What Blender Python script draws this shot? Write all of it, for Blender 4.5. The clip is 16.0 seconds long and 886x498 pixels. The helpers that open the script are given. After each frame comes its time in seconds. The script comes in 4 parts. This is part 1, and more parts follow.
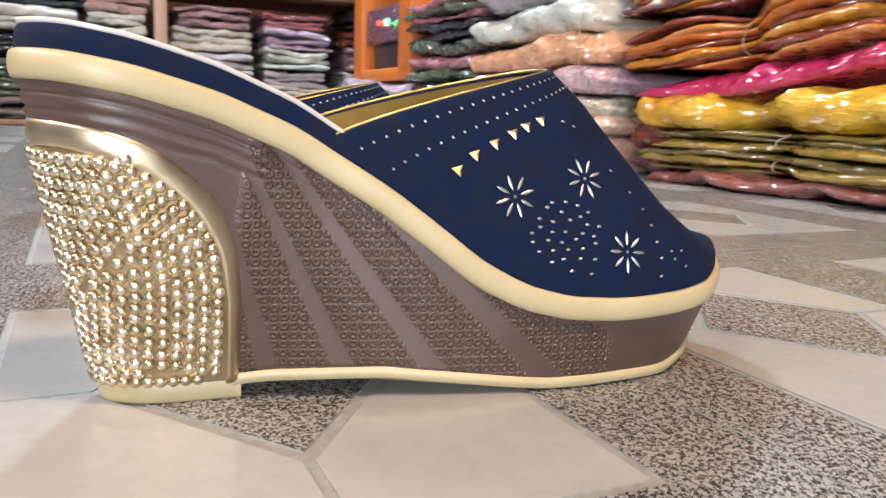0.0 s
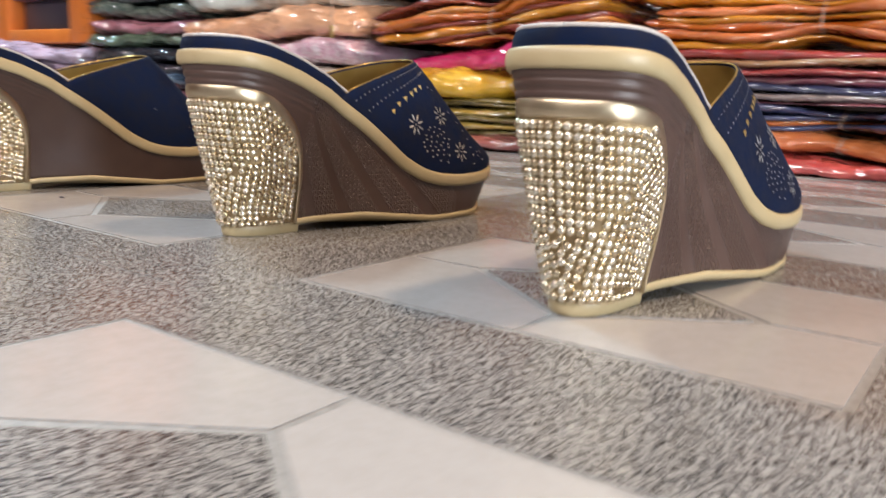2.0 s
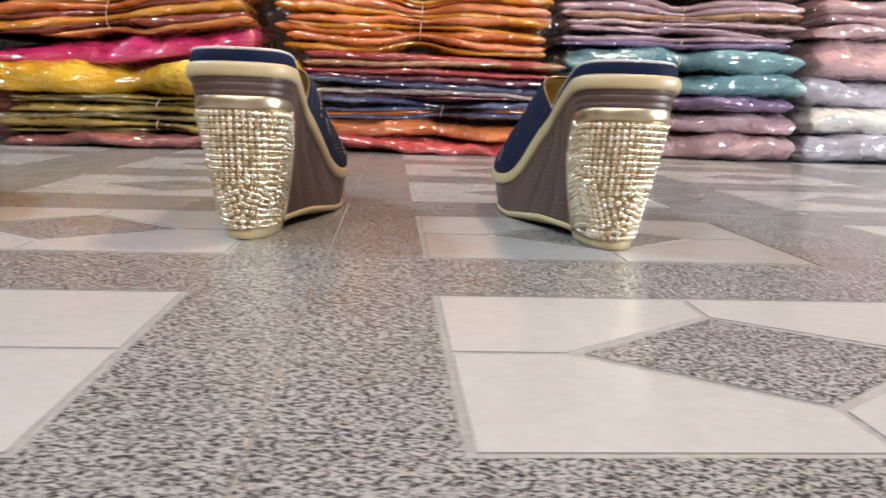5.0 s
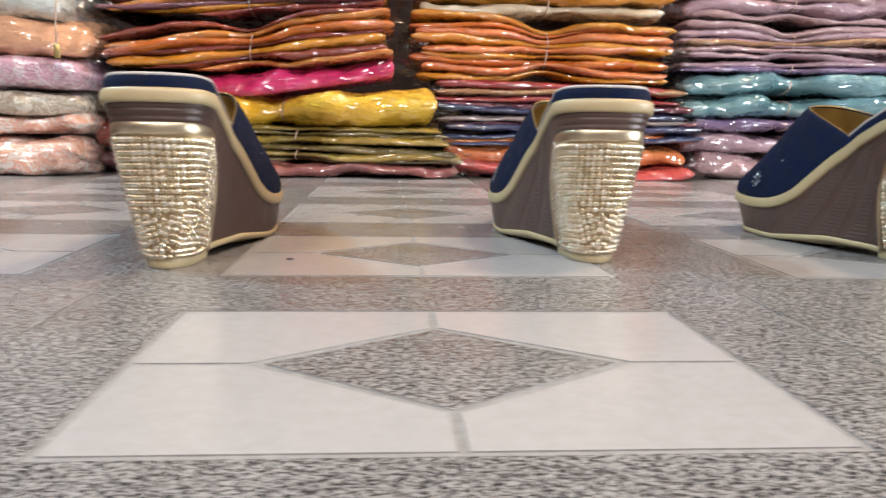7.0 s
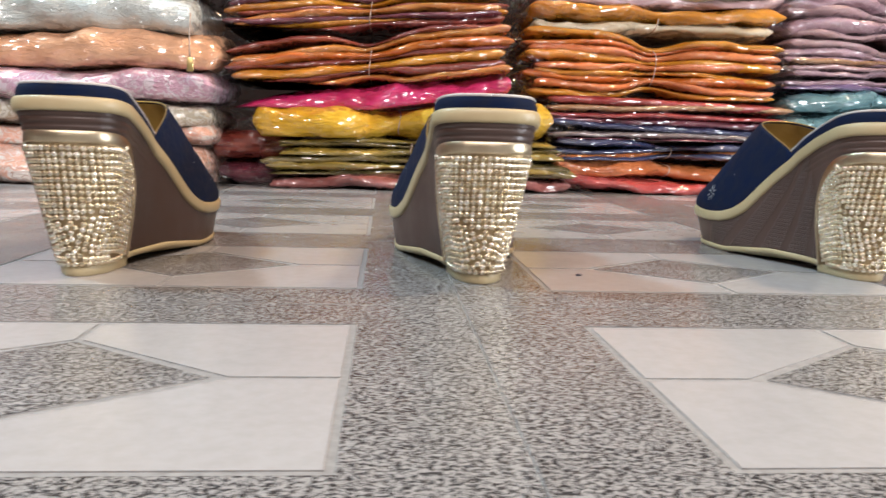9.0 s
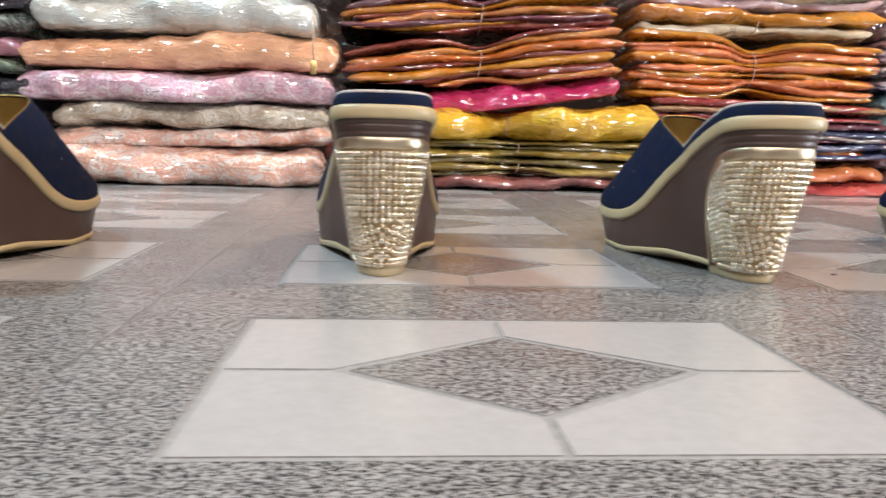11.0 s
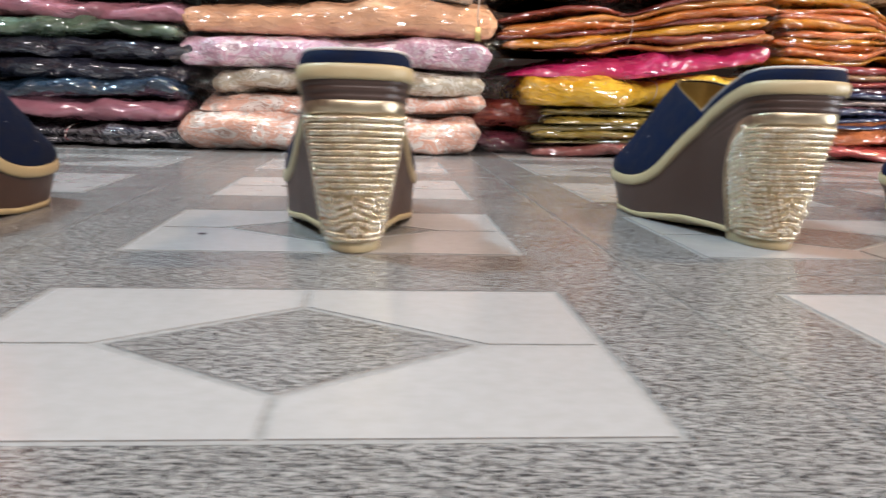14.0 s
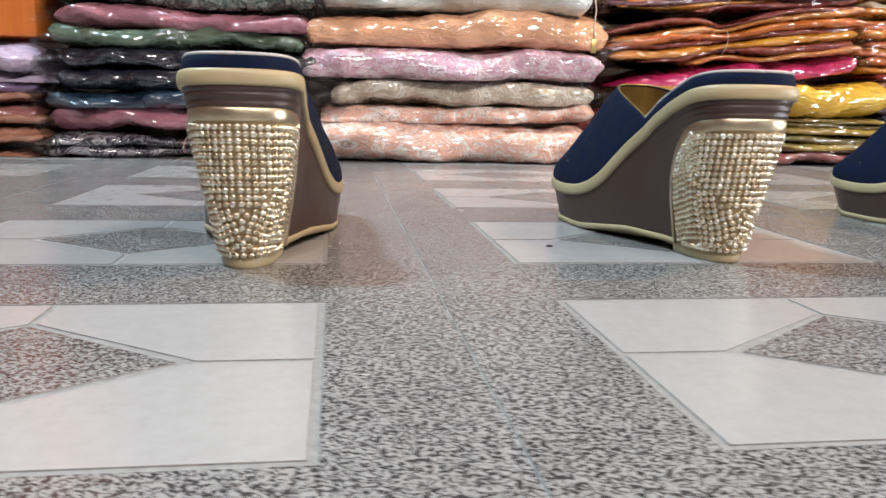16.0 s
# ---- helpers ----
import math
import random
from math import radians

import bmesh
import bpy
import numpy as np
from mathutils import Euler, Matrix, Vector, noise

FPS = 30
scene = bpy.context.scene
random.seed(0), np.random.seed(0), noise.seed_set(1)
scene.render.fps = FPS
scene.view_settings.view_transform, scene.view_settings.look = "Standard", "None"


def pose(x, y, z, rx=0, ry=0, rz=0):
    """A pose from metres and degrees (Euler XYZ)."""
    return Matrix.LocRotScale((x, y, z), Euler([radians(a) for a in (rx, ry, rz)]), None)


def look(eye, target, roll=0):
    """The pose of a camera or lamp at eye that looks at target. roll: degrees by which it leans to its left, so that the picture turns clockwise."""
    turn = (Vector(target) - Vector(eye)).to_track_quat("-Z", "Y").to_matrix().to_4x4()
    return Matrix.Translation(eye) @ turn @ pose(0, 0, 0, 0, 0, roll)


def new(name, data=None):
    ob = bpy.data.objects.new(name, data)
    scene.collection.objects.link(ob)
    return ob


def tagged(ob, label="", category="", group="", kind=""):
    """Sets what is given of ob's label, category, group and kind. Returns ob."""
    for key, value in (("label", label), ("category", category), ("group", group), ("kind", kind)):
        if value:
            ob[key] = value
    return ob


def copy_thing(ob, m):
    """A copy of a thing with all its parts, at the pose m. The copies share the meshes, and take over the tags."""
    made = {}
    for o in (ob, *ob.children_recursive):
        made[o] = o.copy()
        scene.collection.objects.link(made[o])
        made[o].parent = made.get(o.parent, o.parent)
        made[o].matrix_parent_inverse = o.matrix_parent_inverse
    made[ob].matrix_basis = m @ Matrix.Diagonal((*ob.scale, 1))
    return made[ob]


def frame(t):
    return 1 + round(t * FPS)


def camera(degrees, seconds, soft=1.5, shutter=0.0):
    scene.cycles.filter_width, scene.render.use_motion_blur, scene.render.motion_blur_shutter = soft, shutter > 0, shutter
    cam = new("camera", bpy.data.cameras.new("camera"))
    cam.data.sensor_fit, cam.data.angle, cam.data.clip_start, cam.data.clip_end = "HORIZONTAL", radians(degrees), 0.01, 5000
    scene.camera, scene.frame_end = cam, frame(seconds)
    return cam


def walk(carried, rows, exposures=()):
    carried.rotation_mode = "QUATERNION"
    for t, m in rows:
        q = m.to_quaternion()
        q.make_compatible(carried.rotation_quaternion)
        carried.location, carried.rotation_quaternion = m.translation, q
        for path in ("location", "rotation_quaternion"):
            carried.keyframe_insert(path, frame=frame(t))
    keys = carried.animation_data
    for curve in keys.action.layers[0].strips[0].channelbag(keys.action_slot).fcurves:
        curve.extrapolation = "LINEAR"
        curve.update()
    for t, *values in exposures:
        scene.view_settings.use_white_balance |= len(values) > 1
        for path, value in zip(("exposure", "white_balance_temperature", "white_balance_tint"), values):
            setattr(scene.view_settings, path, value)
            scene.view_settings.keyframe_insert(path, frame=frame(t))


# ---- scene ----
cam = camera(58.77, 16.0, 1.5, 0.6)
ROWS = [
    (0, 0.0471, -0.0100, 0.0929, 65.25, -9.85, 2.13),
    (0.5, 0.0434, -0.0469, 0.0902, 60.44, -9.01, 2.08),
    (0.8, 0.0295, -0.0867, 0.0933, 58.18, -9.34, 2.43),
    (1, 0.0193, -0.1185, 0.0920, 55.29, -9.06, 1.64),
    (1.3, -0.0056, -0.1731, 0.0921, 49.53, -9.60, 1.47),
    (1.5, -0.0235, -0.2119, 0.0885, 45.52, -10.15, 1.70),
    (1.8, -0.0525, -0.2594, 0.0914, 40.00, -10.78, 2.24),
    (2, -0.0736, -0.2896, 0.0867, 35.73, -11.08, 2.36),
    (2.2, -0.0970, -0.3212, 0.0822, 30.27, -11.21, 1.69),
    (2.5, -0.1276, -0.3460, 0.0866, 21.49, -11.81, 1.64),
    (2.8, -0.1604, -0.3640, 0.0794, 12.75, -11.86, 1.07),
    (3, -0.1849, -0.3975, 0.0867, 9.64, -13.13, 1.14),
    (3.2, -0.2104, -0.4136, 0.0858, 6.48, -13.62, 0.98),
    (5.3, -0.3798, -0.4806, 0.0871, -4.06, -9.71, 1.86),
    (5.5, -0.4005, -0.4808, 0.0858, -4.03, -9.32, 1.78),
    (6, -0.4717, -0.4888, 0.0861, -4.90, -9.90, 1.71),
    (6.5, -0.5319, -0.4920, 0.0866, -5.10, -9.26, 0.98),
    (7, -0.5819, -0.4955, 0.0877, -4.26, -8.89, 1.05),
    (7.5, -0.6392, -0.4946, 0.0871, -4.65, -8.81, 1.02),
    (8, -0.6837, -0.4927, 0.0867, -4.01, -7.81, 1.35),
    (8.2, -0.7052, -0.4934, 0.0880, -4.41, -7.82, 1.51),
    (10.3, -0.8853, -0.4948, 0.0893, -4.36, -8.49, 1.72),
    (10.5, -0.9093, -0.4943, 0.0877, -4.71, -8.41, 1.60),
    (11, -0.9558, -0.5025, 0.0890, -4.38, -8.22, 1.52),
    (11.5, -1.0168, -0.5009, 0.0881, -4.25, -8.52, 1.54),
    (12, -1.0812, -0.4987, 0.0884, -4.25, -8.64, 1.85),
    (12.5, -1.1266, -0.4977, 0.0894, -3.64, -8.93, 2.11),
    (13, -1.1510, -0.4936, 0.0870, -3.38, -9.32, 1.79),
    (13.5, -1.1515, -0.4882, 0.0867, -3.86, -11.05, 1.80),
    (14, -1.2138, -0.4892, 0.0891, -4.89, -10.81, 1.70),
    (14.5, -1.2852, -0.4916, 0.0905, -4.54, -10.74, 1.84),
    (15, -1.3612, -0.4946, 0.0902, -5.48, -10.52, 1.59),
    (15.5, -1.4244, -0.4952, 0.0910, -6.31, -10.15, 1.50),
    (16, -1.4656, -0.4844, 0.0905, -7.99, -10.36, 1.40),
]
walk(cam, [(t, pose(x, y, z, 90 + pitch, 0, yaw) @ pose(0, 0, 0, 0, 0, roll)) for t, x, y, z, yaw, pitch, roll in ROWS], [(0.0, -0.10), (0.5, -0.13), (1.0, -0.24), (1.5, -0.26), (2.5, -0.28), (3.2, -0.3), (5.3, -0.18), (16.0, -0.16)])

# ---- light: a cool and a warm lamp high on either side; added unseen fills: three neutral ones to the south, a low one to the east ----
world = bpy.data.worlds.new("world")
scene.world = world
world.use_nodes = True
world.node_tree.nodes["Background"].inputs[0].default_value = (0.9, 0.95, 1.0, 1)
world.node_tree.nodes["Background"].inputs[1].default_value = 0.10


def panel_lamp(name, eye, target, sx, sy, watts, colour):
    data = bpy.data.lights.new(name, "AREA")
    data.shape, data.size, data.size_y, data.energy, data.color = "RECTANGLE", sx, sy, watts, colour
    ob = new(name, data)
    ob.matrix_world = look(eye, target)
    return ob


panel_lamp("cool_lamp", (-2.75, 0.50, 2.5), (-0.9, 0.2, 0.05), 0.26, 0.26, 122, (0.58, 0.85, 1.0))
panel_lamp("warm_lamp", (0.75, 0.45, 2.5), (-0.7, 0.2, 0.05), 0.26, 0.26, 84, (1.0, 0.71, 0.46))
# unseen fills, added to light the stack fronts and give the film its glints
for lx, ly, lz, watts in ((-1.75, -1.9, 1.95, 45), (-0.6, -2.1, 1.75, 41), (0.5, -1.7, 2.05, 36)):
    panel_lamp("aisle_lamp", (lx, ly, lz), (-0.6, 0.9, 0.2), 0.5, 0.11, watts, (1.0, 0.905, 0.885))
# added low fill without a real source, brightens the first sandal's east flank
panel_lamp("shop_window_lamp", (1.36, -0.32, 0.30), (-0.2, 0.05, 0.06), 0.7, 0.36, 48, (0.86, 0.93, 1.0))


# ---- materials ----
def mat(name, base=(0.5, 0.5, 0.5), rough=0.5, metal=0.0, **more):
    m = bpy.data.materials.new(name)
    m.use_nodes = True
    b = m.node_tree.nodes["Principled BSDF"]
    b.inputs["Base Color"].default_value = (*base, 1)
    b.inputs["Roughness"].default_value = rough
    b.inputs["Metallic"].default_value = metal
    for key, value in more.items():
        b.inputs[key.replace("_", " ")].default_value = value
    return m


def node(m, kind, **values):
    n = m.node_tree.nodes.new(kind)
    for key, value in values.items():
        if key in n.inputs:
            n.inputs[key].default_value = value
    return n


def link(m, a, out, b, into):
    m.node_tree.links.new(a.outputs[out], b.inputs[into])


def bsdf(m):
    return m.node_tree.nodes["Principled BSDF"]


def coords(m, space="Object", scale=(1, 1, 1)):
    c = node(m, "ShaderNodeTexCoord")
    p = node(m, "ShaderNodeMapping")
    p.inputs["Scale"].default_value = scale
    link(m, c, space, p, "Vector")
    return p


def noise_tex(m, vec, scale, detail=3.0, rough=0.55, distortion=0.0):
    n = node(m, "ShaderNodeTexNoise", Scale=scale, Detail=detail, Roughness=rough, Distortion=distortion)
    link(m, vec, 0, n, "Vector")
    return n


def ramp(m, source, out, stops, interpolation="LINEAR"):
    r = node(m, "ShaderNodeValToRGB")
    r.color_ramp.interpolation = interpolation
    while len(r.color_ramp.elements) < len(stops):
        r.color_ramp.elements.new(0.5)
    for e, (p, c) in zip(r.color_ramp.elements, stops):
        e.position, e.color = p, (*c, 1)
    link(m, source, out, r, "Fac")
    return r


def mix(m, kind, fac, a, b):
    n = node(m, "ShaderNodeMix")
    n.data_type, n.blend_type = "RGBA", kind
    for slot, value in ((0, fac), (6, a), (7, b)):
        if isinstance(value, tuple) and len(value) == 2 and hasattr(value[0], "outputs"):
            m.node_tree.links.new(value[0].outputs[value[1]], n.inputs[slot])
        elif isinstance(value, tuple):
            n.inputs[slot].default_value = (*value, 1)
        else:
            n.inputs[slot].default_value = value
    return n


def calc(m, op, a, b=0.0, clamp=False):
    n = node(m, "ShaderNodeMath")
    n.operation, n.use_clamp = op, clamp
    for slot, value in ((0, a), (1, b)):
        if isinstance(value, tuple):
            m.node_tree.links.new(value[0].outputs[value[1]], n.inputs[slot])
        else:
            n.inputs[slot].default_value = value
    return n


def bump(m, source, out, strength, distance, into=None, coat=False):
    n = node(m, "ShaderNodeBump", Strength=strength, Distance=distance)
    link(m, source, out, n, "Height")
    link(m, n, "Normal", into or bsdf(m), "Coat Normal" if coat else "Normal")
    return n


# glazed cream field of a floor tile
CREAM = mat("cream_glaze", (0.62, 0.60, 0.55), 0.2, Specular_IOR_Level=0.55)
v = coords(CREAM)
n1, n2 = noise_tex(CREAM, v, 9, 3), noise_tex(CREAM, v, 140, 4, 0.7)
r1 = ramp(CREAM, n1, "Fac", [(0.3, (0.305, 0.299, 0.30)), (0.7, (0.33, 0.322, 0.322))])
r2 = ramp(CREAM, n2, "Fac", [(0.35, (0.93, 0.925, 0.915)), (0.62, (1, 1, 1))])
x = mix(CREAM, "MULTIPLY", 1.0, (r1, 0), (r2, 0))
info = node(CREAM, "ShaderNodeObjectInfo")
tone = calc(CREAM, "MULTIPLY_ADD", (info, "Random"), 0.10)
tone.inputs[2].default_value = 0.93
x2 = mix(CREAM, "MULTIPLY", 1.0, (x, 2), (tone, 0))
link(CREAM, x2, 2, bsdf(CREAM), "Base Color")
n3 = noise_tex(CREAM, v, 30, 4, 0.7)
r3 = ramp(CREAM, n3, "Fac", [(0.3, (0.15, 0.15, 0.15)), (0.75, (0.26, 0.26, 0.26))])
link(CREAM, r3, 0, bsdf(CREAM), "Roughness")
bump(CREAM, noise_tex(CREAM, v, 60, 2), "Fac", 0.05, 0.001)

# black and cream salt-and-pepper print
SPECK = mat("speckled_glaze", (0.3, 0.3, 0.3), 0.24, Specular_IOR_Level=0.5)
v = coords(SPECK)
n1 = noise_tex(SPECK, v, 640, 1.0, 0.45, 1.1)
r1 = ramp(SPECK, n1, "Fac", [(0.435, (0.040, 0.039, 0.041)), (0.54, (0.262, 0.257, 0.255)), (0.7, (0.295, 0.29, 0.285))])
n2 = noise_tex(SPECK, v, 14, 3)
r2 = ramp(SPECK, n2, "Fac", [(0.3, (0.82, 0.81, 0.80)), (0.7, (1, 1, 1))])
x = mix(SPECK, "MULTIPLY", 1.0, (r1, 0), (r2, 0))
link(SPECK, x, 2, bsdf(SPECK), "Base Color")
n3 = noise_tex(SPECK, v, 24, 4, 0.7)
r3 = ramp(SPECK, n3, "Fac", [(0.3, (0.17, 0.17, 0.17)), (0.75, (0.30, 0.30, 0.30))])
link(SPECK, r3, 0, bsdf(SPECK), "Roughness")
bump(SPECK, n1, "Fac", 0.06, 0.0006)

GROOVE = mat("grey_groove", (0.27, 0.265, 0.26), 0.5)
v = coords(GROOVE)
r1 = ramp(GROOVE, noise_tex(GROOVE, v, 220, 4, 0.7), "Fac", [(0.3, (0.17, 0.167, 0.165)), (0.7, (0.27, 0.265, 0.26))])
link(GROOVE, r1, 0, bsdf(GROOVE), "Base Color")

GROUT = mat("dirty_grout", (0.22, 0.21, 0.2), 0.85)
v = coords(GROUT)
r1 = ramp(GROUT, noise_tex(GROUT, v, 60, 5, 0.7), "Fac", [(0.3, (0.24, 0.235, 0.23)), (0.7, (0.40, 0.385, 0.37))])
link(GROUT, r1, 0, bsdf(GROUT), "Base Color")


def scuffed(name, lo, hi, rough, scale=40, fine=900, depth=0.0002, metal=0.0, **more):
    """A plain moulded or coated surface with soft blotches, fine grain and uneven gloss."""
    m = mat(name, lo, rough, metal, **more)
    vec = coords(m)
    a, b = noise_tex(m, vec, scale, 4, 0.6), noise_tex(m, vec, fine, 3, 0.6)
    c = ramp(m, a, "Fac", [(0.3, lo), (0.7, hi)])
    link(m, c, 0, bsdf(m), "Base Color")
    g = ramp(m, a, "Fac", [(0.25, (rough * 0.8,) * 3), (0.75, (min(1, rough * 1.25),) * 3)])
    link(m, g, 0, bsdf(m), "Roughness")
    bump(m, b, "Fac", 0.35, depth)
    return m


CREAM_RUBBER = scuffed("cream_rubber", (0.35, 0.278, 0.155), (0.40, 0.322, 0.188), 0.42)
NAVY = scuffed("navy_nubuck", (0.0004, 0.0032, 0.0155), (0.0007, 0.0063, 0.0295), 0.85, 90, 1500, 0.0005, Specular_IOR_Level=0.18)
SOCK = scuffed("pale_sock_liner", (0.42, 0.39, 0.36), (0.52, 0.49, 0.45), 0.4, 60, 1400)
PIPING = scuffed("pale_piping", (0.36, 0.33, 0.32), (0.44, 0.41, 0.39), 0.5, 200, 1400)
GOLD_LINING = scuffed("gold_lining", (0.40, 0.26, 0.07), (0.50, 0.34, 0.11), 0.34, 50, 1500, 0.0002, 0.75)
BAND = scuffed("champagne_metal", (0.50, 0.41, 0.28), (0.64, 0.55, 0.40), 0.36, 60, 700, 0.0001, 1.0)
PLATE = scuffed("champagne_plate", (0.27, 0.20, 0.115), (0.36, 0.275, 0.165), 0.42, 60, 700, 0.0001, 0.9)
SILVER = mat("silver_stud", (0.36, 0.36, 0.37), 0.42, 0.85)
GOLD = mat("gold_stud", (0.62, 0.47, 0.20), 0.38, 1.0)
GEM = mat("rhinestone", (0.86, 0.78, 0.62), 0.27, 1.0)
geo = node(GEM, "ShaderNodeNewGeometry")
r1 = ramp(GEM, geo, "Random Per Island", [(0.0, (0.52, 0.43, 0.29)), (0.5, (0.68, 0.60, 0.45)), (1.0, (0.84, 0.79, 0.68))])
link(GEM, r1, 0, bsdf(GEM), "Base Color")

# taupe wedge with embossed fans of little rings, set off by smooth ribs
TAUPE = mat("taupe_moulding", (0.16, 0.115, 0.10), 0.42)
v = coords(TAUPE)
n1 = noise_tex(TAUPE, v, 45, 4)
r1 = ramp(TAUPE, n1, "Fac", [(0.3, (0.057, 0.0315, 0.0255)), (0.7, (0.073, 0.043, 0.035))])
link(TAUPE, r1, 0, bsdf(TAUPE), "Base Color")
c = node(TAUPE, "ShaderNodeTexCoord")
s = node(TAUPE, "ShaderNodeSeparateXYZ")
link(TAUPE, c, "Object", s, 0)
dy, dz = calc(TAUPE, "SUBTRACT", (s, 1), 0.0106), calc(TAUPE, "SUBTRACT", 0.131, (s, 2))
ang = calc(TAUPE, "ARCTAN2", (dz, 0), (dy, 0))
wave = calc(TAUPE, "SINE", (calc(TAUPE, "MULTIPLY", (ang, 0), 2 * math.pi / radians(9.6)), 0))
rib = ramp(TAUPE, calc(TAUPE, "MULTIPLY_ADD", (wave, 0), 0.5), 0, [(0.0, (0, 0, 0)), (1.0, (1, 1, 1))])
rib.inputs[0].links[0].from_node.inputs[2].default_value = 0.5
mask = ramp(TAUPE, rib, 0, [(0.14, (0, 0, 0)), (0.34, (1, 1, 1))])
lean = calc(TAUPE, "MULTIPLY_ADD", (s, 2), -0.12)
link(TAUPE, s, 1, lean, 2)
fade_in = calc(TAUPE, "MULTIPLY", (calc(TAUPE, "SUBTRACT", (lean, 0), 0.026), 0), 220.0, True)
fade_out = calc(TAUPE, "MULTIPLY", (calc(TAUPE, "SUBTRACT", 0.160, (s, 1)), 0), 150.0, True)
front = calc(TAUPE, "MULTIPLY", (fade_in, 0), (fade_out, 0))
flat = node(TAUPE, "ShaderNodeCombineXYZ")
link(TAUPE, s, 1, flat, 0)
link(TAUPE, s, 2, flat, 1)
vor = node(TAUPE, "ShaderNodeTexVoronoi", Scale=330.0, Randomness=0.06)
vor.voronoi_dimensions = "2D"
link(TAUPE, flat, 0, vor, "Vector")
ring = ramp(TAUPE, vor, "Distance", [(0.10, (0, 0, 0)), (0.26, (1, 1, 1)), (0.36, (1, 1, 1)), (0.52, (0, 0, 0))])
h = calc(TAUPE, "MULTIPLY", (ring, 0), (mask, 0))
h = calc(TAUPE, "MULTIPLY", (h, 0), (front, 0))
hr = calc(TAUPE, "MULTIPLY", (calc(TAUPE, "MULTIPLY", (rib, 0), (front, 0)), 0), 0.9)
h = calc(TAUPE, "ADD", (h, 0), (hr, 0))
fine = noise_tex(TAUPE, v, 1200, 3)
h = calc(TAUPE, "ADD", (h, 0), (calc(TAUPE, "MULTIPLY", (fine, "Fac"), 0.15), 0))
bump(TAUPE, h, 0, 1.0, 0.0006)
g = ramp(TAUPE, n1, "Fac", [(0.25, (0.34, 0.34, 0.34)), (0.75, (0.52, 0.52, 0.52))])
link(TAUPE, g, 0, bsdf(TAUPE), "Roughness")


SMOOTH_BROWN = scuffed("smooth_brown_moulding", (0.040, 0.021, 0.0160), (0.052, 0.029, 0.0225), 0.42, 45, 1200)


def facets(m, into, slot, scale, amount):
    """Crackled film: small flat facets, each tipped its own way."""
    vec = coords(m, scale=scale)
    bend = noise_tex(m, vec, 0.8, 2, 0.5)
    shift = mix(m, "LINEAR_LIGHT", 0.55, (vec, 0), (bend, "Color"))
    cells = node(m, "ShaderNodeTexVoronoi", Scale=1.0, Randomness=1.0)
    link(m, shift, 2, cells, "Vector")
    centred = node(m, "ShaderNodeVectorMath")
    centred.operation = "SUBTRACT"
    centred.inputs[1].default_value = (0.5, 0.5, 0.5)
    link(m, cells, "Color", centred, 0)
    scaled = node(m, "ShaderNodeVectorMath")
    scaled.operation = "SCALE"
    scaled.inputs["Scale"].default_value = amount
    link(m, centred, 0, scaled, 0)
    added = node(m, "ShaderNodeVectorMath")
    added.operation = "ADD"
    link(m, node(m, "ShaderNodeNewGeometry"), "Normal", added, 0)
    link(m, scaled, 0, added, 1)
    unit = node(m, "ShaderNodeVectorMath")
    unit.operation = "NORMALIZE"
    link(m, added, 0, unit, 0)
    link(m, unit, 0, into, slot)


def cloth(name, a, b, kind="plain", gloss=0.55):
    """A woven dress fabric: plain, with a vine print, or shot with a second colour in streaks."""
    m = mat(name, a, gloss)
    vec = coords(m)
    blot = noise_tex(m, vec, 16, 4, 0.6)
    if kind == "print":
        w = noise_tex(m, vec, 24, 3, 0.55, 1.8)
        pat = ramp(m, w, "Fac", [(0.40, a), (0.43, b), (0.46, a), (0.52, a), (0.56, b), (0.63, b), (0.65, tuple(0.6 * q for q in a)), (0.68, b)])
    elif kind == "shot":
        stretched = coords(m, scale=(6, 6, 70))
        w = noise_tex(m, stretched, 1.6, 4, 0.6)
        pat = ramp(m, w, "Fac", [(0.38, a), (0.5, tuple((p + q) / 2 for p, q in zip(a, b))), (0.62, b)])
    else:
        pat = ramp(m, noise_tex(m, vec, 7, 3), "Fac", [(0.3, a), (0.7, b)])
    shade = ramp(m, blot, "Fac", [(0.25, (0.72, 0.72, 0.72)), (0.75, (1, 1, 1))])
    x = mix(m, "MULTIPLY", 1.0, (pat, 0), (shade, 0))
    link(m, x, 2, bsdf(m), "Base Color")
    fold = noise_tex(m, coords(m, scale=(13, 13, 34)), 1.0, 3, 0.5, 0.6)
    weave = noise_tex(m, vec, 900, 2)
    hh = calc(m, "ADD", (fold, "Fac"), (calc(m, "MULTIPLY", (weave, "Fac"), 0.12), 0))
    wrinkle = noise_tex(m, coords(m, scale=(48, 48, 150)), 1.0, 2.5, 0.55, 1.6)
    lines = calc(m, "ABSOLUTE", (calc(m, "SUBTRACT", (wrinkle, "Fac"), 0.5), 0))
    hh = calc(m, "ADD", (hh, 0), (calc(m, "MULTIPLY", (lines, 0), 0.8), 0))
    bump(m, hh, 0, 1.0, 0.010)
    # each fold lies in its own shiny crinkled sleeve
    facets(m, bsdf(m), "Coat Normal", (78, 78, 185), 0.9)
    bsdf(m).inputs["Coat Weight"].default_value = 1.0
    bsdf(m).inputs["Coat Roughness"].default_value = 0.14
    bsdf(m).inputs["Coat IOR"].default_value = 1.9
    bsdf(m).inputs["Specular IOR Level"].default_value = 0.15
    return m


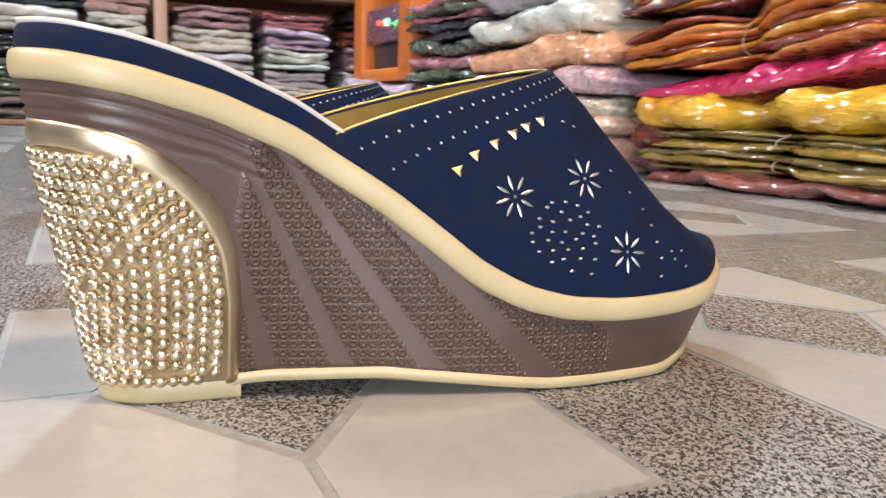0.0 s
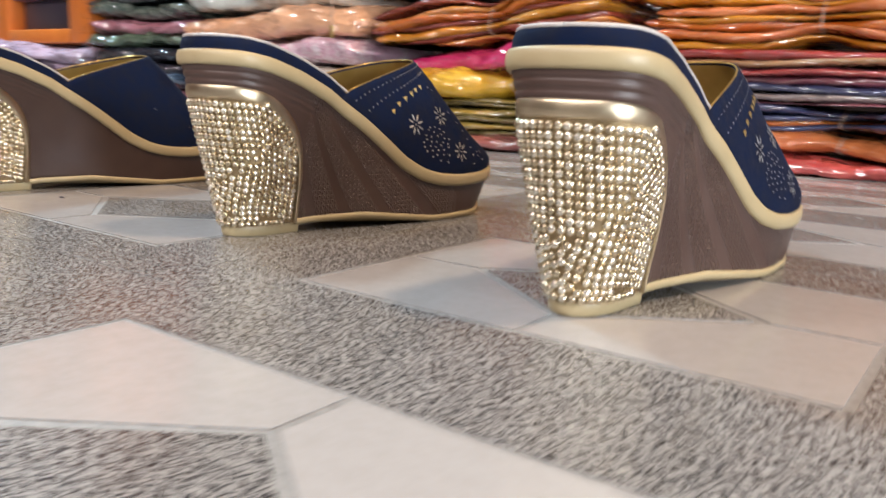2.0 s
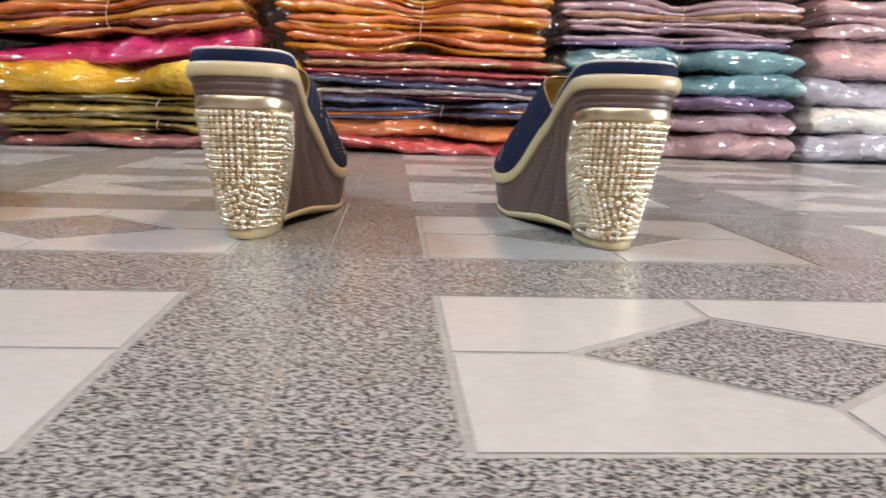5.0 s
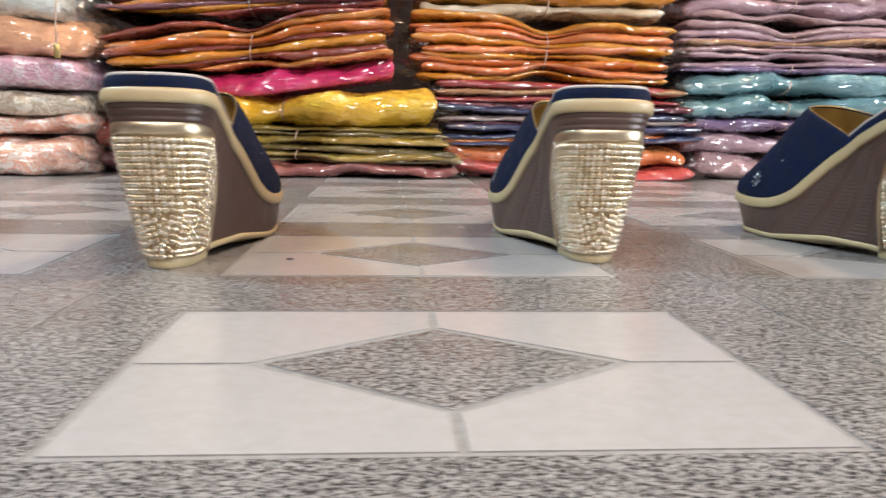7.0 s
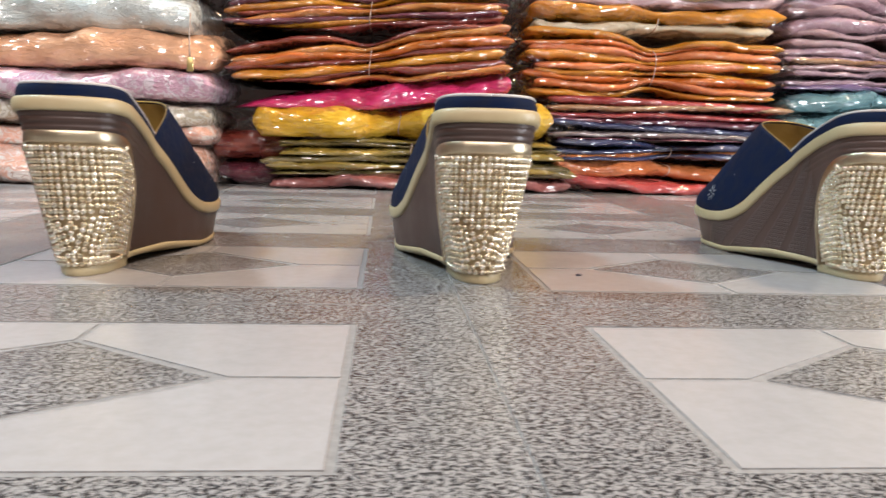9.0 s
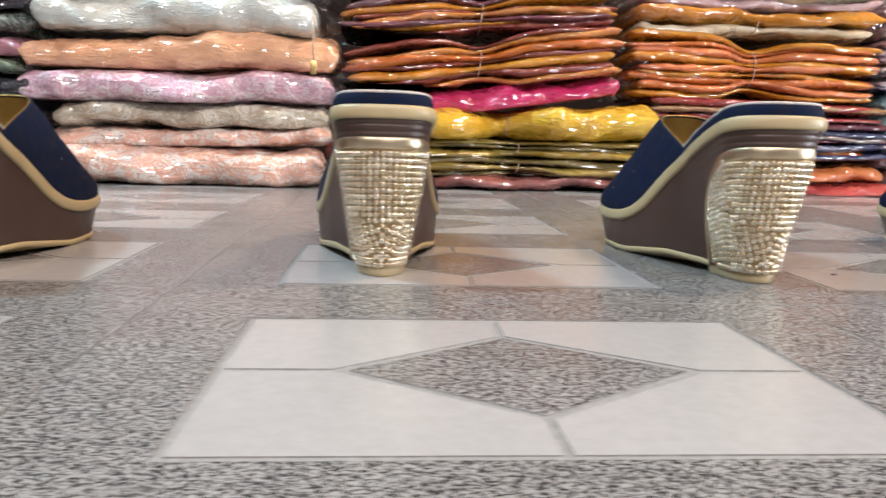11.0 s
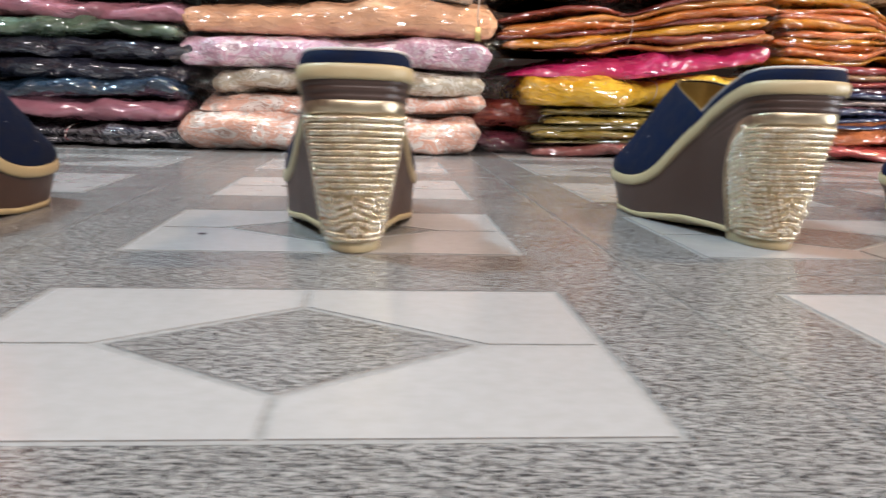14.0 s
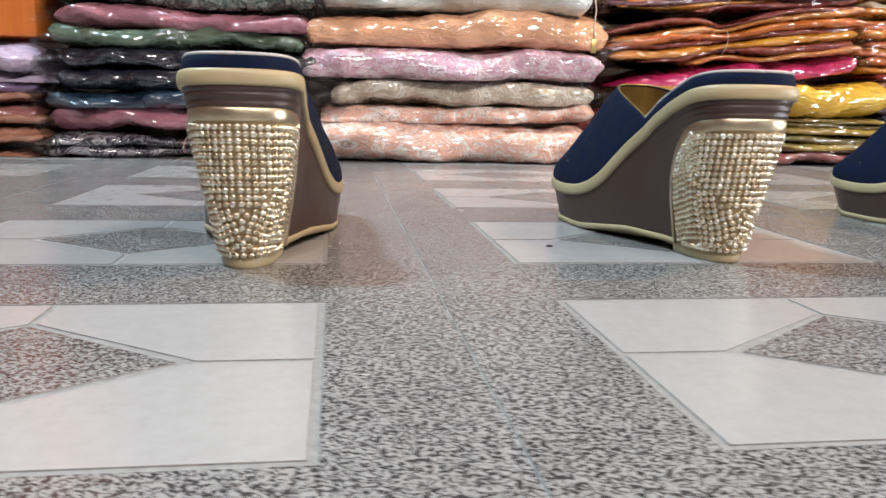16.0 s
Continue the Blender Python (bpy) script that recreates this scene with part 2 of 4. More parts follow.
# clear crackling polythene: mostly see-through, with sharp creased glints
FILM = bpy.data.materials.new("clear_polythene")
FILM.use_nodes = True
FILM.node_tree.nodes.clear()
out = node(FILM, "ShaderNodeOutputMaterial")
tr = node(FILM, "ShaderNodeBsdfTransparent")
tr.inputs[0].default_value = (0.97, 0.97, 0.97, 1)
gl = node(FILM, "ShaderNodeBsdfGlossy")
gl.inputs["Roughness"].default_value = 0.13
fr = node(FILM, "ShaderNodeLayerWeight", Blend=0.5)
ms = node(FILM, "ShaderNodeMixShader")
facets(FILM, gl, "Normal", (75, 75, 150), 0.8)
rim = calc(FILM, "POWER", (fr, "Facing"), 3.0)
boost = calc(FILM, "MULTIPLY_ADD", (rim, 0), 0.14, True)
boost.inputs[2].default_value = 0.04
link(FILM, boost, 0, ms, 0)
link(FILM, tr, 0, ms, 1)
link(FILM, gl, 0, ms, 2)
link(FILM, ms, 0, out, 0)


def plaster(name, a, b):
    m = mat(name, a, 0.9, Specular_IOR_Level=0.1)
    vec = coords(m)
    link(m, ramp(m, noise_tex(m, vec, 3, 5), "Fac", [(0.3, a), (0.7, b)]), 0, bsdf(m), "Base Color")
    bump(m, noise_tex(m, vec, 80, 4), "Fac", 0.2, 0.002)
    return m


WALL = plaster("wall_paint", (0.10, 0.085, 0.075), (0.15, 0.125, 0.11))
WALL_RED = plaster("maroon_paint", (0.10, 0.045, 0.036), (0.14, 0.062, 0.05))
# near-black brown: the shade in the gaps behind the stacks is in this colour
WALL_GAP_SHADE = plaster("dark_brown_paint", (0.012, 0.007, 0.006), (0.018, 0.010, 0.008))
CEIL = plaster("ceiling_paint", (0.34, 0.33, 0.32), (0.40, 0.39, 0.38))


def wood(name, a, b, rough=0.4):
    m = mat(name, a, rough)
    vec = coords(m, scale=(22, 22, 2))
    link(m, ramp(m, noise_tex(m, vec, 2.2, 5, 0.6, 0.8), "Fac", [(0.3, a), (0.7, b)]), 0, bsdf(m), "Base Color")
    bump(m, noise_tex(m, vec, 8, 4), "Fac", 0.25, 0.001)
    return m


ORANGE = wood("orange_laminate", (0.52, 0.13, 0.015), (0.62, 0.18, 0.03))
BROWN = wood("brown_laminate", (0.20, 0.10, 0.06), (0.28, 0.15, 0.09))
BEIGE = wood("beige_laminate", (0.42, 0.29, 0.22), (0.50, 0.36, 0.28))
DARK = mat("dark_plastic", (0.03, 0.025, 0.04), 0.4)
LED_RED = mat("red_led", (0.8, 0.02, 0.02), 0.3, Emission_Color=(1, 0.05, 0.03, 1), Emission_Strength=6.0)
LED_GREEN = mat("green_led", (0.1, 0.8, 0.2), 0.3, Emission_Color=(0.1, 1, 0.25, 1), Emission_Strength=8.0)
STRING = scuffed("cotton_string", (0.34, 0.24, 0.18), (0.46, 0.34, 0.27), 0.7, 300, 900)
STRING_PLAID = mat("twisted_string", (0.5, 0.4, 0.4), 0.7)
v = coords(STRING_PLAID, scale=(60, 60, 160))
link(STRING_PLAID, ramp(STRING_PLAID, noise_tex(STRING_PLAID, v, 1.0, 1), "Fac", [(0.45, (0.42, 0.14, 0.16)), (0.52, (0.75, 0.68, 0.62))]), 0, bsdf(STRING_PLAID), "Base Color")


# ---- mesh helpers ----
def mesh_ob(name, bm, material, parent=None, label="", smooth=True):
    bmesh.ops.recalc_face_normals(bm, faces=bm.faces)
    me = bpy.data.meshes.new(name)
    bm.to_mesh(me)
    bm.free()
    for m in material if isinstance(material, (list, tuple)) else [material]:
        me.materials.append(m)
    if smooth:
        me.polygons.foreach_set("use_smooth", [True] * len(me.polygons))
    ob = new(name, me)
    if parent:
        ob.parent = parent
    return tagged(ob, label)


part = mesh_ob


def sharp(ob, degrees=35):
    """Keep crisp edges on a smooth-shaded mesh."""
    ob.data.set_sharp_from_angle(angle=radians(degrees))
    return ob


def add_box(bm, x0, x1, y0, y1, z0, z1, bevel=0.0, slot=0):
    made = bmesh.ops.create_cube(bm, size=1)["verts"]
    for vert in made:
        vert.co = Vector(((x0 + x1) / 2 + vert.co.x * (x1 - x0), (y0 + y1) / 2 + vert.co.y * (y1 - y0), (z0 + z1) / 2 + vert.co.z * (z1 - z0)))
    faces = {f for vert in made for f in vert.link_faces}
    for f in faces:
        f.material_index = slot
    if bevel:
        edges = list({e for f in faces for e in f.edges})
        bmesh.ops.bevel(bm, geom=edges, offset=bevel, segments=2, affect="EDGES", profile=0.5)


def box_ob(name, dims, material, parent=None, bevel=0.0, label=""):
    bm = bmesh.new()
    add_box(bm, *dims, bevel)
    return sharp(mesh_ob(name, bm, material, parent, label))


def add_grid(bm, rows, wrap=False, cap=False):
    """Quads between rows of points; wrap joins each row's end to its start, cap closes first and last rows."""
    verts = [[bm.verts.new(p) for p in row] for row in rows]
    n = len(rows[0])
    for a, b in zip(verts, verts[1:]):
        for k in range(n if wrap else n - 1):
            bm.faces.new((a[k], a[(k + 1) % n], b[(k + 1) % n], b[k]))
    if cap:
        bm.faces.new(verts[0])
        bm.faces.new(verts[-1])
    return verts


def add_tube(bm, points, radius, sides=8, flat=1.0):
    pts = [Vector(p) for p in points]
    rows = []
    for k, p in enumerate(pts):
        along = (pts[min(k + 1, len(pts) - 1)] - pts[max(k - 1, 0)]).normalized()
        side = along.cross(Vector((0.13, 0.31, 0.94))).normalized()
        up = side.cross(along)
        rows.append([p + radius * (math.cos(q) * side + flat * math.sin(q) * up) for q in (2 * math.pi * j / sides for j in range(sides))])
    add_grid(bm, rows, wrap=True, cap=True)


# ---- room ----
X0, X1, Y0, Y1, ZC = -3.45, 1.42, -2.6, 1.75, 2.72
for name, dims, material in (
    ("wall_north", (X0, X1, Y1, Y1 + 0.12, 0, ZC), WALL_GAP_SHADE),
    ("wall_south", (X0, X1, Y0 - 0.12, Y0, 0, ZC), WALL),
    ("wall_west", (X0 - 0.12, X0, Y0 - 0.12, Y1 + 0.12, 0, ZC), WALL_RED),
    ("wall_east", (X1, X1 + 0.12, Y0 - 0.12, Y1 + 0.12, 0, ZC), WALL),
    ("ceiling", (X0 - 0.12, X1 + 0.12, Y0 - 0.12, Y1 + 0.12, ZC, ZC + 0.1), CEIL),
):
    tagged(box_ob(name, dims, material), "plain painted " + name.split("_")[0] + " of the shop", kind="structure")
floor = tagged(box_ob("floor", (X0 - 0.12, X1 + 0.12, Y0 - 0.12, Y1 + 0.12, -0.12, -0.0007), GROUT), "glossy patterned ceramic tile floor", "floor", kind="structure")

# ---- the sandal ----
GRID = np.linspace(-0.05, 0.25, 601)


def smooth_curve(ys, zs, blur=9):
    z = np.interp(GRID, ys, zs)
    kernel = np.hanning(2 * blur + 1)
    kernel /= kernel.sum()
    z = np.convolve(np.pad(z, blur, mode="edge"), kernel, mode="valid")
    return lambda y: float(np.interp(y, GRID, z))


cream_top = smooth_curve([-0.03, -0.012, 0.006, 0.028, 0.051, 0.079, 0.095, 0.110, 0.125, 0.140, 0.160, 0.185, 0.207, 0.228], [0.1065, 0.1055, 0.1025, 0.0965, 0.0870, 0.0695, 0.0575, 0.0455, 0.0375, 0.0335, 0.0320, 0.0328, 0.0352, 0.0395], 14)
sole_under = smooth_curve([0.03, 0.045, 0.08, 0.11, 0.135, 0.185, 0.206, 0.223], [0.0036, 0.0054, 0.0064, 0.0032, 0.0003, 0.0005, 0.0040, 0.0105], 10)
top_width = smooth_curve([-0.03, 0.0, 0.03, 0.06, 0.10, 0.14, 0.17, 0.20, 0.23], [0.0322, 0.0325, 0.0312, 0.0315, 0.0400, 0.0488, 0.0512, 0.0490, 0.0420], 14)
low_width = smooth_curve([-0.01, 0.0, 0.036, 0.06, 0.09, 0.12, 0.15, 0.18, 0.222], [0.0134, 0.0138, 0.0168, 0.0250, 0.0355, 0.0430, 0.0468, 0.0462, 0.0400], 14)


def cream_under(y):
    slope = (cream_top(y + 0.004) - cream_top(y - 0.004)) / 0.008
    return cream_top(y) - 0.0083 * math.sqrt(1 + slope * slope)


def rounded(y, y0, y1, r0, r1, n0=2.4, n1=2.25):
    """How far an outline has opened at y, between its rounded heel end and its rounded toe end."""
    a = min(1.0, max(0.0, (y0 + r0 - y) / r0))
    b = min(1.0, max(0.0, (y - y1 + r1) / r1))
    return (1 - a**n0) ** (1 / n0) * (1 - b**n1) ** (1 / n1)


STEPS = [0.5 - 0.5 * math.cos(math.pi * k / 72) for k in range(73)]
T0, T1, B0, B1 = -0.0250, 0.2340, -0.0052, 0.2215


def ring(y0, y1, width, height, grow=0.0, r0=0.029, r1=0.052):
    """A closed outline on a curved height: up the right side from heel to toe, back down the left."""
    side = []
    for q in STEPS:
        y = y0 - grow + (y1 - y0 + 2 * grow) * q
        w = (width(y) + grow) * rounded(y, y0 - grow, y1 + grow, r0, r1)
        side.append((w, y, height(y)))
    return side + [(-x, y, z) for x, y, z in reversed(side[1:-1])]


def layer(rings):
    """A solid from stacked outlines, closed above and below with strips across."""
    bm = bmesh.new()
    rows = add_grid(bm, rings, wrap=True)
    n = len(rings[0])
    for row in (rows[0], rows[-1]):
        for k in range(n // 2):
            a, b, c2, d = row[k], row[k + 1], row[(n - k - 1) % n], row[(n - k) % n]
            quad = [w for j, w in enumerate((a, b, c2, d)) if w not in (a, b, c2, d)[:j]]
            if len(quad) > 2:
                bm.faces.new(quad)
    return bm


def low_y(y):
    return float(np.interp(y, [T0 + 0.0012, -0.012, 0.005, 0.025, 0.045, 0.08, 0.12, T1 - 0.0018], [B0, 0.0045, 0.0185, 0.0335, 0.0465, 0.078, 0.1175, B1]))


def wedge_low(y):
    return 0.0060 if y < 0.034 else sole_under(y) + 0.0042


def wedge_point(q, v):
    """Right-hand flank of the wedge: q runs from heel to toe, v from the sole up to the cream strip."""
    yt = T0 + 0.0012 + (T1 - T0 - 0.0030) * q
    yb = low_y(yt)
    wt = (top_width(yt) - 0.0016) * rounded(yt, T0 + 0.0012, T1 - 0.0018, 0.029, 0.052)
    wb = low_width(yb) * rounded(yb, B0, B1, 0.022, 0.050, 2.1)
    zt, zb = cream_under(yt), wedge_low(yb)
    y, w, z = yb + (yt - yb) * v, wb + (wt - wb) * v, zb + (zt - zb) * v
    under = zt - z
    if 0.002 < under < 0.0145 and y < 0.052:  # moulded lines round the heel
        fade = min(1.0, (0.052 - y) / 0.012)
        pull = 0.0009 * fade * max(0.0, math.sin((under - 0.002) / 0.0042 * 2 * math.pi)) ** 4
        w, y = max(0.0, w - pull) if wt > 0.004 else w, y + (pull if q < 0.1 else 0.0)
    return w, y, z


FRONT_Z = [0.006, 0.035, 0.048, 0.057, 0.065, 0.072, 0.078, 0.082, 0.0848]
FRONT_Y = [0.0345, 0.0350, 0.0335, 0.0300, 0.0245, 0.0170, 0.0080, -0.0040, -0.0235]
FINE = [0.5 - 0.5 * math.cos(math.pi * k / 200) for k in range(201)]


def flank(z, y_end):
    """The wedge's outline at a level, from the middle of the heel's back along the right side to y_end."""
    pts = []
    for q in FINE:
        lo, hi = wedge_point(q, 0.0), wedge_point(q, 1.0)
        t = (z - lo[2]) / (hi[2] - lo[2])
        if t < 0 or t > 1.02:
            if pts:
                break
            continue
        p = (lo[0] + (hi[0] - lo[0]) * t, lo[1] + (hi[1] - lo[1]) * t)
        if p[1] > y_end and pts:
            break
        pts.append(p)
    return pts


def along(pts, count):
    """Evenly spaced points and outward normals on a flat polyline."""
    a = np.array(pts)
    run = np.r_[0, np.cumsum(np.linalg.norm(np.diff(a, axis=0), axis=1))]
    out_rows = []
    for d in np.linspace(0, run[-1], count):
        p = np.array([np.interp(d, run, a[:, 0]), np.interp(d, run, a[:, 1])])
        e = run[-1] * 0.02 + 1e-5
        t = np.array([np.interp(d + e, run, a[:, i]) - np.interp(d - e, run, a[:, i]) for i in (0, 1)])
        t /= np.linalg.norm(t) + 1e-9
        out_rows.append((p, np.array([t[1], -t[0]]), run[-1]))
    return out_rows


def vamp_point(a, th, off=0.0):
    """The strap over the foot: a from its back edge to its front edge, th over the arch from right to left."""
    yb = 0.0595 + 0.1440 * a
    w = (top_width(yb) - 0.0006) * rounded(yb, T0, T1, 0.029, 0.052) + off
    zb = cream_top(yb) + 0.0005
    yt = float(np.interp(a, [0, 0.25, 0.5, 0.75, 1], [0.152, 0.165, 0.180, 0.1960, 0.2130]))
    zt = float(np.interp(a, [0, 0.25, 0.5, 0.75, 1], [0.1105, 0.0985, 0.0810, 0.0630, 0.0490])) + off
    c3, s3 = math.cos(th), abs(math.sin(th))
    return (math.copysign(abs(c3) ** 0.62, c3) * w, yb + (yt - yb) * s3**1.15, zb + (zt - zb) * s3**0.88)


def vamp_frame(a, th):
    p = Vector(vamp_point(a, th))
    da, dt = Vector(vamp_point(a + 0.01, th)) - Vector(vamp_point(a - 0.01, th)), Vector(vamp_point(a, th + 0.02)) - Vector(vamp_point(a, th - 0.02))
    u, n = da.normalized(), dt.cross(da).normalized()
    if n.z < 0 and n.x * p.x < 0:
        n = -n
    return p, u, n.cross(u).normalized(), n


def add_stud(bm, centre, u, w, n, length, width, height):
    """A small pointed stud lying on a surface."""
    base = [bm.verts.new(centre + length * x3 * u + width * y3 * w + 0.0001 * n) for x3, y3 in ((-1, 0), (-0.4, -0.8), (0.4, -0.8), (1, 0), (0.4, 0.8), (-0.4, 0.8))]
    top = [bm.verts.new(centre + length * x3 * u + height * n) for x3 in (-0.35, 0.35)]
    for f in ((0, 1, 7), (1, 2, 7), (2, 8, 7), (2, 3, 8), (3, 4, 8), (4, 5, 8), (5, 7, 8), (5, 0, 7)):
        verts = [base[k] if k < 6 else top[k - 7] for k in f]
        bm.faces.new(verts)


def add_gem(bm, p, n, r, h, twist):
    n = Vector(n).normalized()
    u = n.cross(Vector((0, 0, 1)))
    u = u.normalized() if u.length > 0.05 else Vector((1, 0, 0))
    w = n.cross(u)
    p = Vector(p)
    rows = []
    for rr, hh2 in ((r, -0.0003), (r, h * 0.2), (r * 0.86, h * 0.70), (r * 0.52, h * 0.96)):
        rows.append([bm.verts.new(p + rr * (math.cos(q) * u + math.sin(q) * w) + hh2 * n) for q in (twist + math.pi / 4 * k for k in range(8))])
    for a, b in zip(rows, rows[1:]):
        for k in range(8):
            bm.faces.new((a[k], a[(k + 1) % 8], b[(k + 1) % 8], b[k]))
    bm.faces.new(rows[-1])


FLOWERS = ((0.31, 0.319, 0.0075), (0.4, 0.662, 0.0075), (0.64, 0.343, 0.0075))
TRIANGLES = ((0.19, 0.245), (0.18, 0.355), (0.18, 0.466), (0.18, 0.576), (0.18, 0.662), (0.185, 0.76))
CLUSTER = ((0.38, 0.417), (0.405, 0.466), (0.435, 0.49), (0.38, 0.38), (0.415, 0.404), (0.46, 0.441), (0.47, 0.49), (0.385, 0.306), (0.415, 0.331), (0.445, 0.392), (0.49, 0.417), (0.52, 0.441), (0.4, 0.27), (0.43, 0.282), (0.455, 0.319), (0.495, 0.355), (0.395, 0.221), (0.435, 0.233), (0.465, 0.257), (0.49, 0.306), (0.525, 0.368), (0.41, 0.184), (0.46, 0.196), (0.49, 0.233), (0.52, 0.27), (0.54, 0.331), (0.435, 0.159), (0.495, 0.172), (0.53, 0.208), (0.565, 0.233), (0.475, 0.135), (0.53, 0.123), (0.58, 0.135))
EDGE_ROW = ((0.23, 0.87), (0.265, 0.907), (0.45, 0.858), (0.545, 0.809), (0.615, 0.747), (0.67, 0.649), (0.715, 0.515), (0.755, 0.368), (0.785, 0.172), (0.78, 0.466), (0.82, 0.502), (0.805, 0.38), (0.86, 0.306))


def build_sandal(decorated):
    """One sandal; the decorated ones carry the full pattern of studs, the others a stray stud or two."""
    root = new("wedge_sandal")
    # cream strip with a soft edge
    rings = [ring(T0, T1, top_width, cream_under, -0.0010)]
    for k in range(7):
        t = k / 6
        rings.append(ring(T0, T1, top_width, lambda y, t=t: cream_under(y) + (cream_top(y) - cream_under(y)) * (0.06 + 0.88 * t), 0.0007 * math.sin(math.pi * t) ** 0.7))
    rings.append(ring(T0, T1, top_width, cream_top, -0.0010))
    part("midsole", layer(rings), CREAM_RUBBER, root, "cream rubber strip round the foot bed")
    rings = [ring(T0, T1, top_width, lambda y: cream_top(y) - 0.001, -0.0012)]
    for t in (0.0, 0.3, 0.6, 0.9, 1.0):
        rings.append(ring(T0, T1, top_width, lambda y, t=t: cream_top(y) + 0.0070 * t, -0.0012 - 0.0014 * t**4))
    part("footbed", layer(rings), NAVY, root, "navy covered padded foot bed")
    rings = [ring(T0, T1 - 0.02, top_width, lambda y, t=t: cream_top(y) + 0.0068 + 0.0010 * t, -0.0030 - 0.0008 * t) for t in (0.0, 0.6, 1.0)]
    part("sock_liner", layer(rings), SOCK, root, "pale smooth sock liner")
    rim_line = ring(T0, T1 - 0.02, top_width, lambda y: cream_top(y) + 0.0074, -0.0030)
    bm = bmesh.new()
    add_tube(bm, rim_line + rim_line[:1], 0.0010, 6)
    part("piping", bm, PIPING, root, "thin pale piping round the foot bed")
    # wedge
    rings = []
    for k in range(61):
        side = [wedge_point(q, 1 - (1 - k / 60) ** 1.5) for q in STEPS]
        rings.append(side + [(-x, y, z) for x, y, z in reversed(side[1:-1])])
    part("wedge", layer(rings), TAUPE if decorated else SMOOTH_BROWN, root, "taupe wedge embossed with fans of rings" if decorated else "smooth brown wedge")
    # outsole and heel tip
    rings = []
    for t, g in ((0.0, -0.0008), (0.12, 0.0004), (0.85, 0.0008), (1.0, -0.0004)):
        side = []
        for q in STEPS:
            y = 0.0335 + (B1 + g - 0.0335) * q
            w = (low_width(y) + g) * (1 - min(1.0, max(0.0, (y - B1 - g + 0.050) / 0.050)) ** 2.25) ** (1 / 2.25)
            side.append((max(w, 0.0), y, sole_under(y) + 0.0044 * t))
        rings.append([(0, side[0][1], side[0][2])] + side + [(-x, y, z) for x, y, z in reversed(side[:-1])])
    bm = bmesh.new()
    rows = add_grid(bm, rings, wrap=True)
    for row in (rows[0], rows[-1]):
        bm.faces.new(row)
    part("outsole", bm, CREAM_RUBBER, root, "thin cream rubber outsole")
    rings = []
    for z, g in ((0.0, -0.0009), (0.0008, -0.0002), (0.0055, 0.0004), (0.0064, 0.0000)):
        side = []
        for k in range(33):
            y = B0 - g + (0.0362 - B0 + g) * (0.5 - 0.5 * math.cos(math.pi * k / 32))
            w = (low_width(y) + g) * rounded(y, B0 - g, 0.2, 0.022, 0.01, 2.1)
            side.append((w, y, z))
        rings.append(side + [(-x, y, zz) for x, y, zz in reversed(side[1:])])
    bm = bmesh.new()
    rows = add_grid(bm, rings, wrap=True)
    for row in (rows[0], rows[-1]):
        bm.faces.new(row)
    sharp(part("heel_tip", bm, CREAM_RUBBER, root, "cream rubber heel tip"), 50)
    # metal plate, its frame and the rhinestones on the back of the heel
    rows = []
    for k in range(30):
        z = 0.0066 + (0.0836 - 0.0066) * k / 29
        half = along(flank(z, np.interp(z, FRONT_Z, FRONT_Y)), 26)
        right = [(p[0] + 0.0006 * n[0], p[1] + 0.0006 * n[1], z) for p, n, _ in half]
        rows.append([(-x, y, zz) for x, y, zz in reversed(right[1:])] + right)
    bm = bmesh.new()
    add_grid(bm, rows)
    plate = part("heel_plate", bm, PLATE, root, "champagne metal plate on the heel")
    path = []
    for k in range(40):
        t = k / 39
        z = 0.0066 + (0.0832 - 0.0066) * (1 - (1 - t) ** 1.6)
        p, n, _ = along(flank(z, np.interp(z, FRONT_Z, FRONT_Y)), 30)[-1]
        path.append((p[0] + 0.0002 * n[0], p[1] + 0.0002 * n[1], z))
    top = along(flank(0.0836, -0.004), 24)
    path += [(p[0], p[1], 0.0836) for p, n, _ in reversed(top) if p[0] < path[-1][0] - 0.001]
    path += [(-x, y, z) for x, y, z in reversed(path[:-1])]
    for _ in range(6):
        path = path[:1] + [tuple(0.25 * np.array(a) + 0.5 * np.array(b) + 0.25 * np.array(c)) for a, b, c in zip(path, path[1:], path[2:])] + path[-1:]
    rows = []
    for k, p in enumerate(path):
        a, b = Vector(path[max(0, k - 2)]), Vector(path[min(len(path) - 1, k + 2)])
        tang = (b - a).normalized()
        outward = Vector((p[0], (p[1] - 0.012) * 0.8, 0)).normalized()
        across = tang.cross(outward).normalized()
        outward = across.cross(tang).normalized()
        rows.append([Vector(p) + 0.0038 * math.copysign(abs(math.cos(q)) ** 0.6, math.cos(q)) * across + 0.0012 * math.sin(q) * outward for q in (2 * math.pi * j / 12 for j in range(12))])
    bm = bmesh.new()
    add_grid(bm, rows, wrap=True, cap=True)
    part("heel_frame", bm, BAND, root, "polished champagne metal frame")
    bm = bmesh.new()
    half_edge = []
    for z in np.linspace(0.0066, 0.0815, 90):
        pts = flank(z, np.interp(z, FRONT_Z, FRONT_Y))
        half_edge.append((along(pts, 2)[0][2], z))
    half_edge += [(half_edge[-1][0] * (1 - k / 20), 0.0815 + 0.0012 * k / 20) for k in range(1, 21)]
    edge = np.array(half_edge)
    for _ in range(10):
        edge[1:-1] = 0.25 * edge[:-2] + 0.5 * edge[1:-1] + 0.25 * edge[2:]
    run = np.r_[0, np.cumsum(np.linalg.norm(np.diff(edge, axis=0), axis=1))]
    even = np.linspace(0, run[-1], 400)
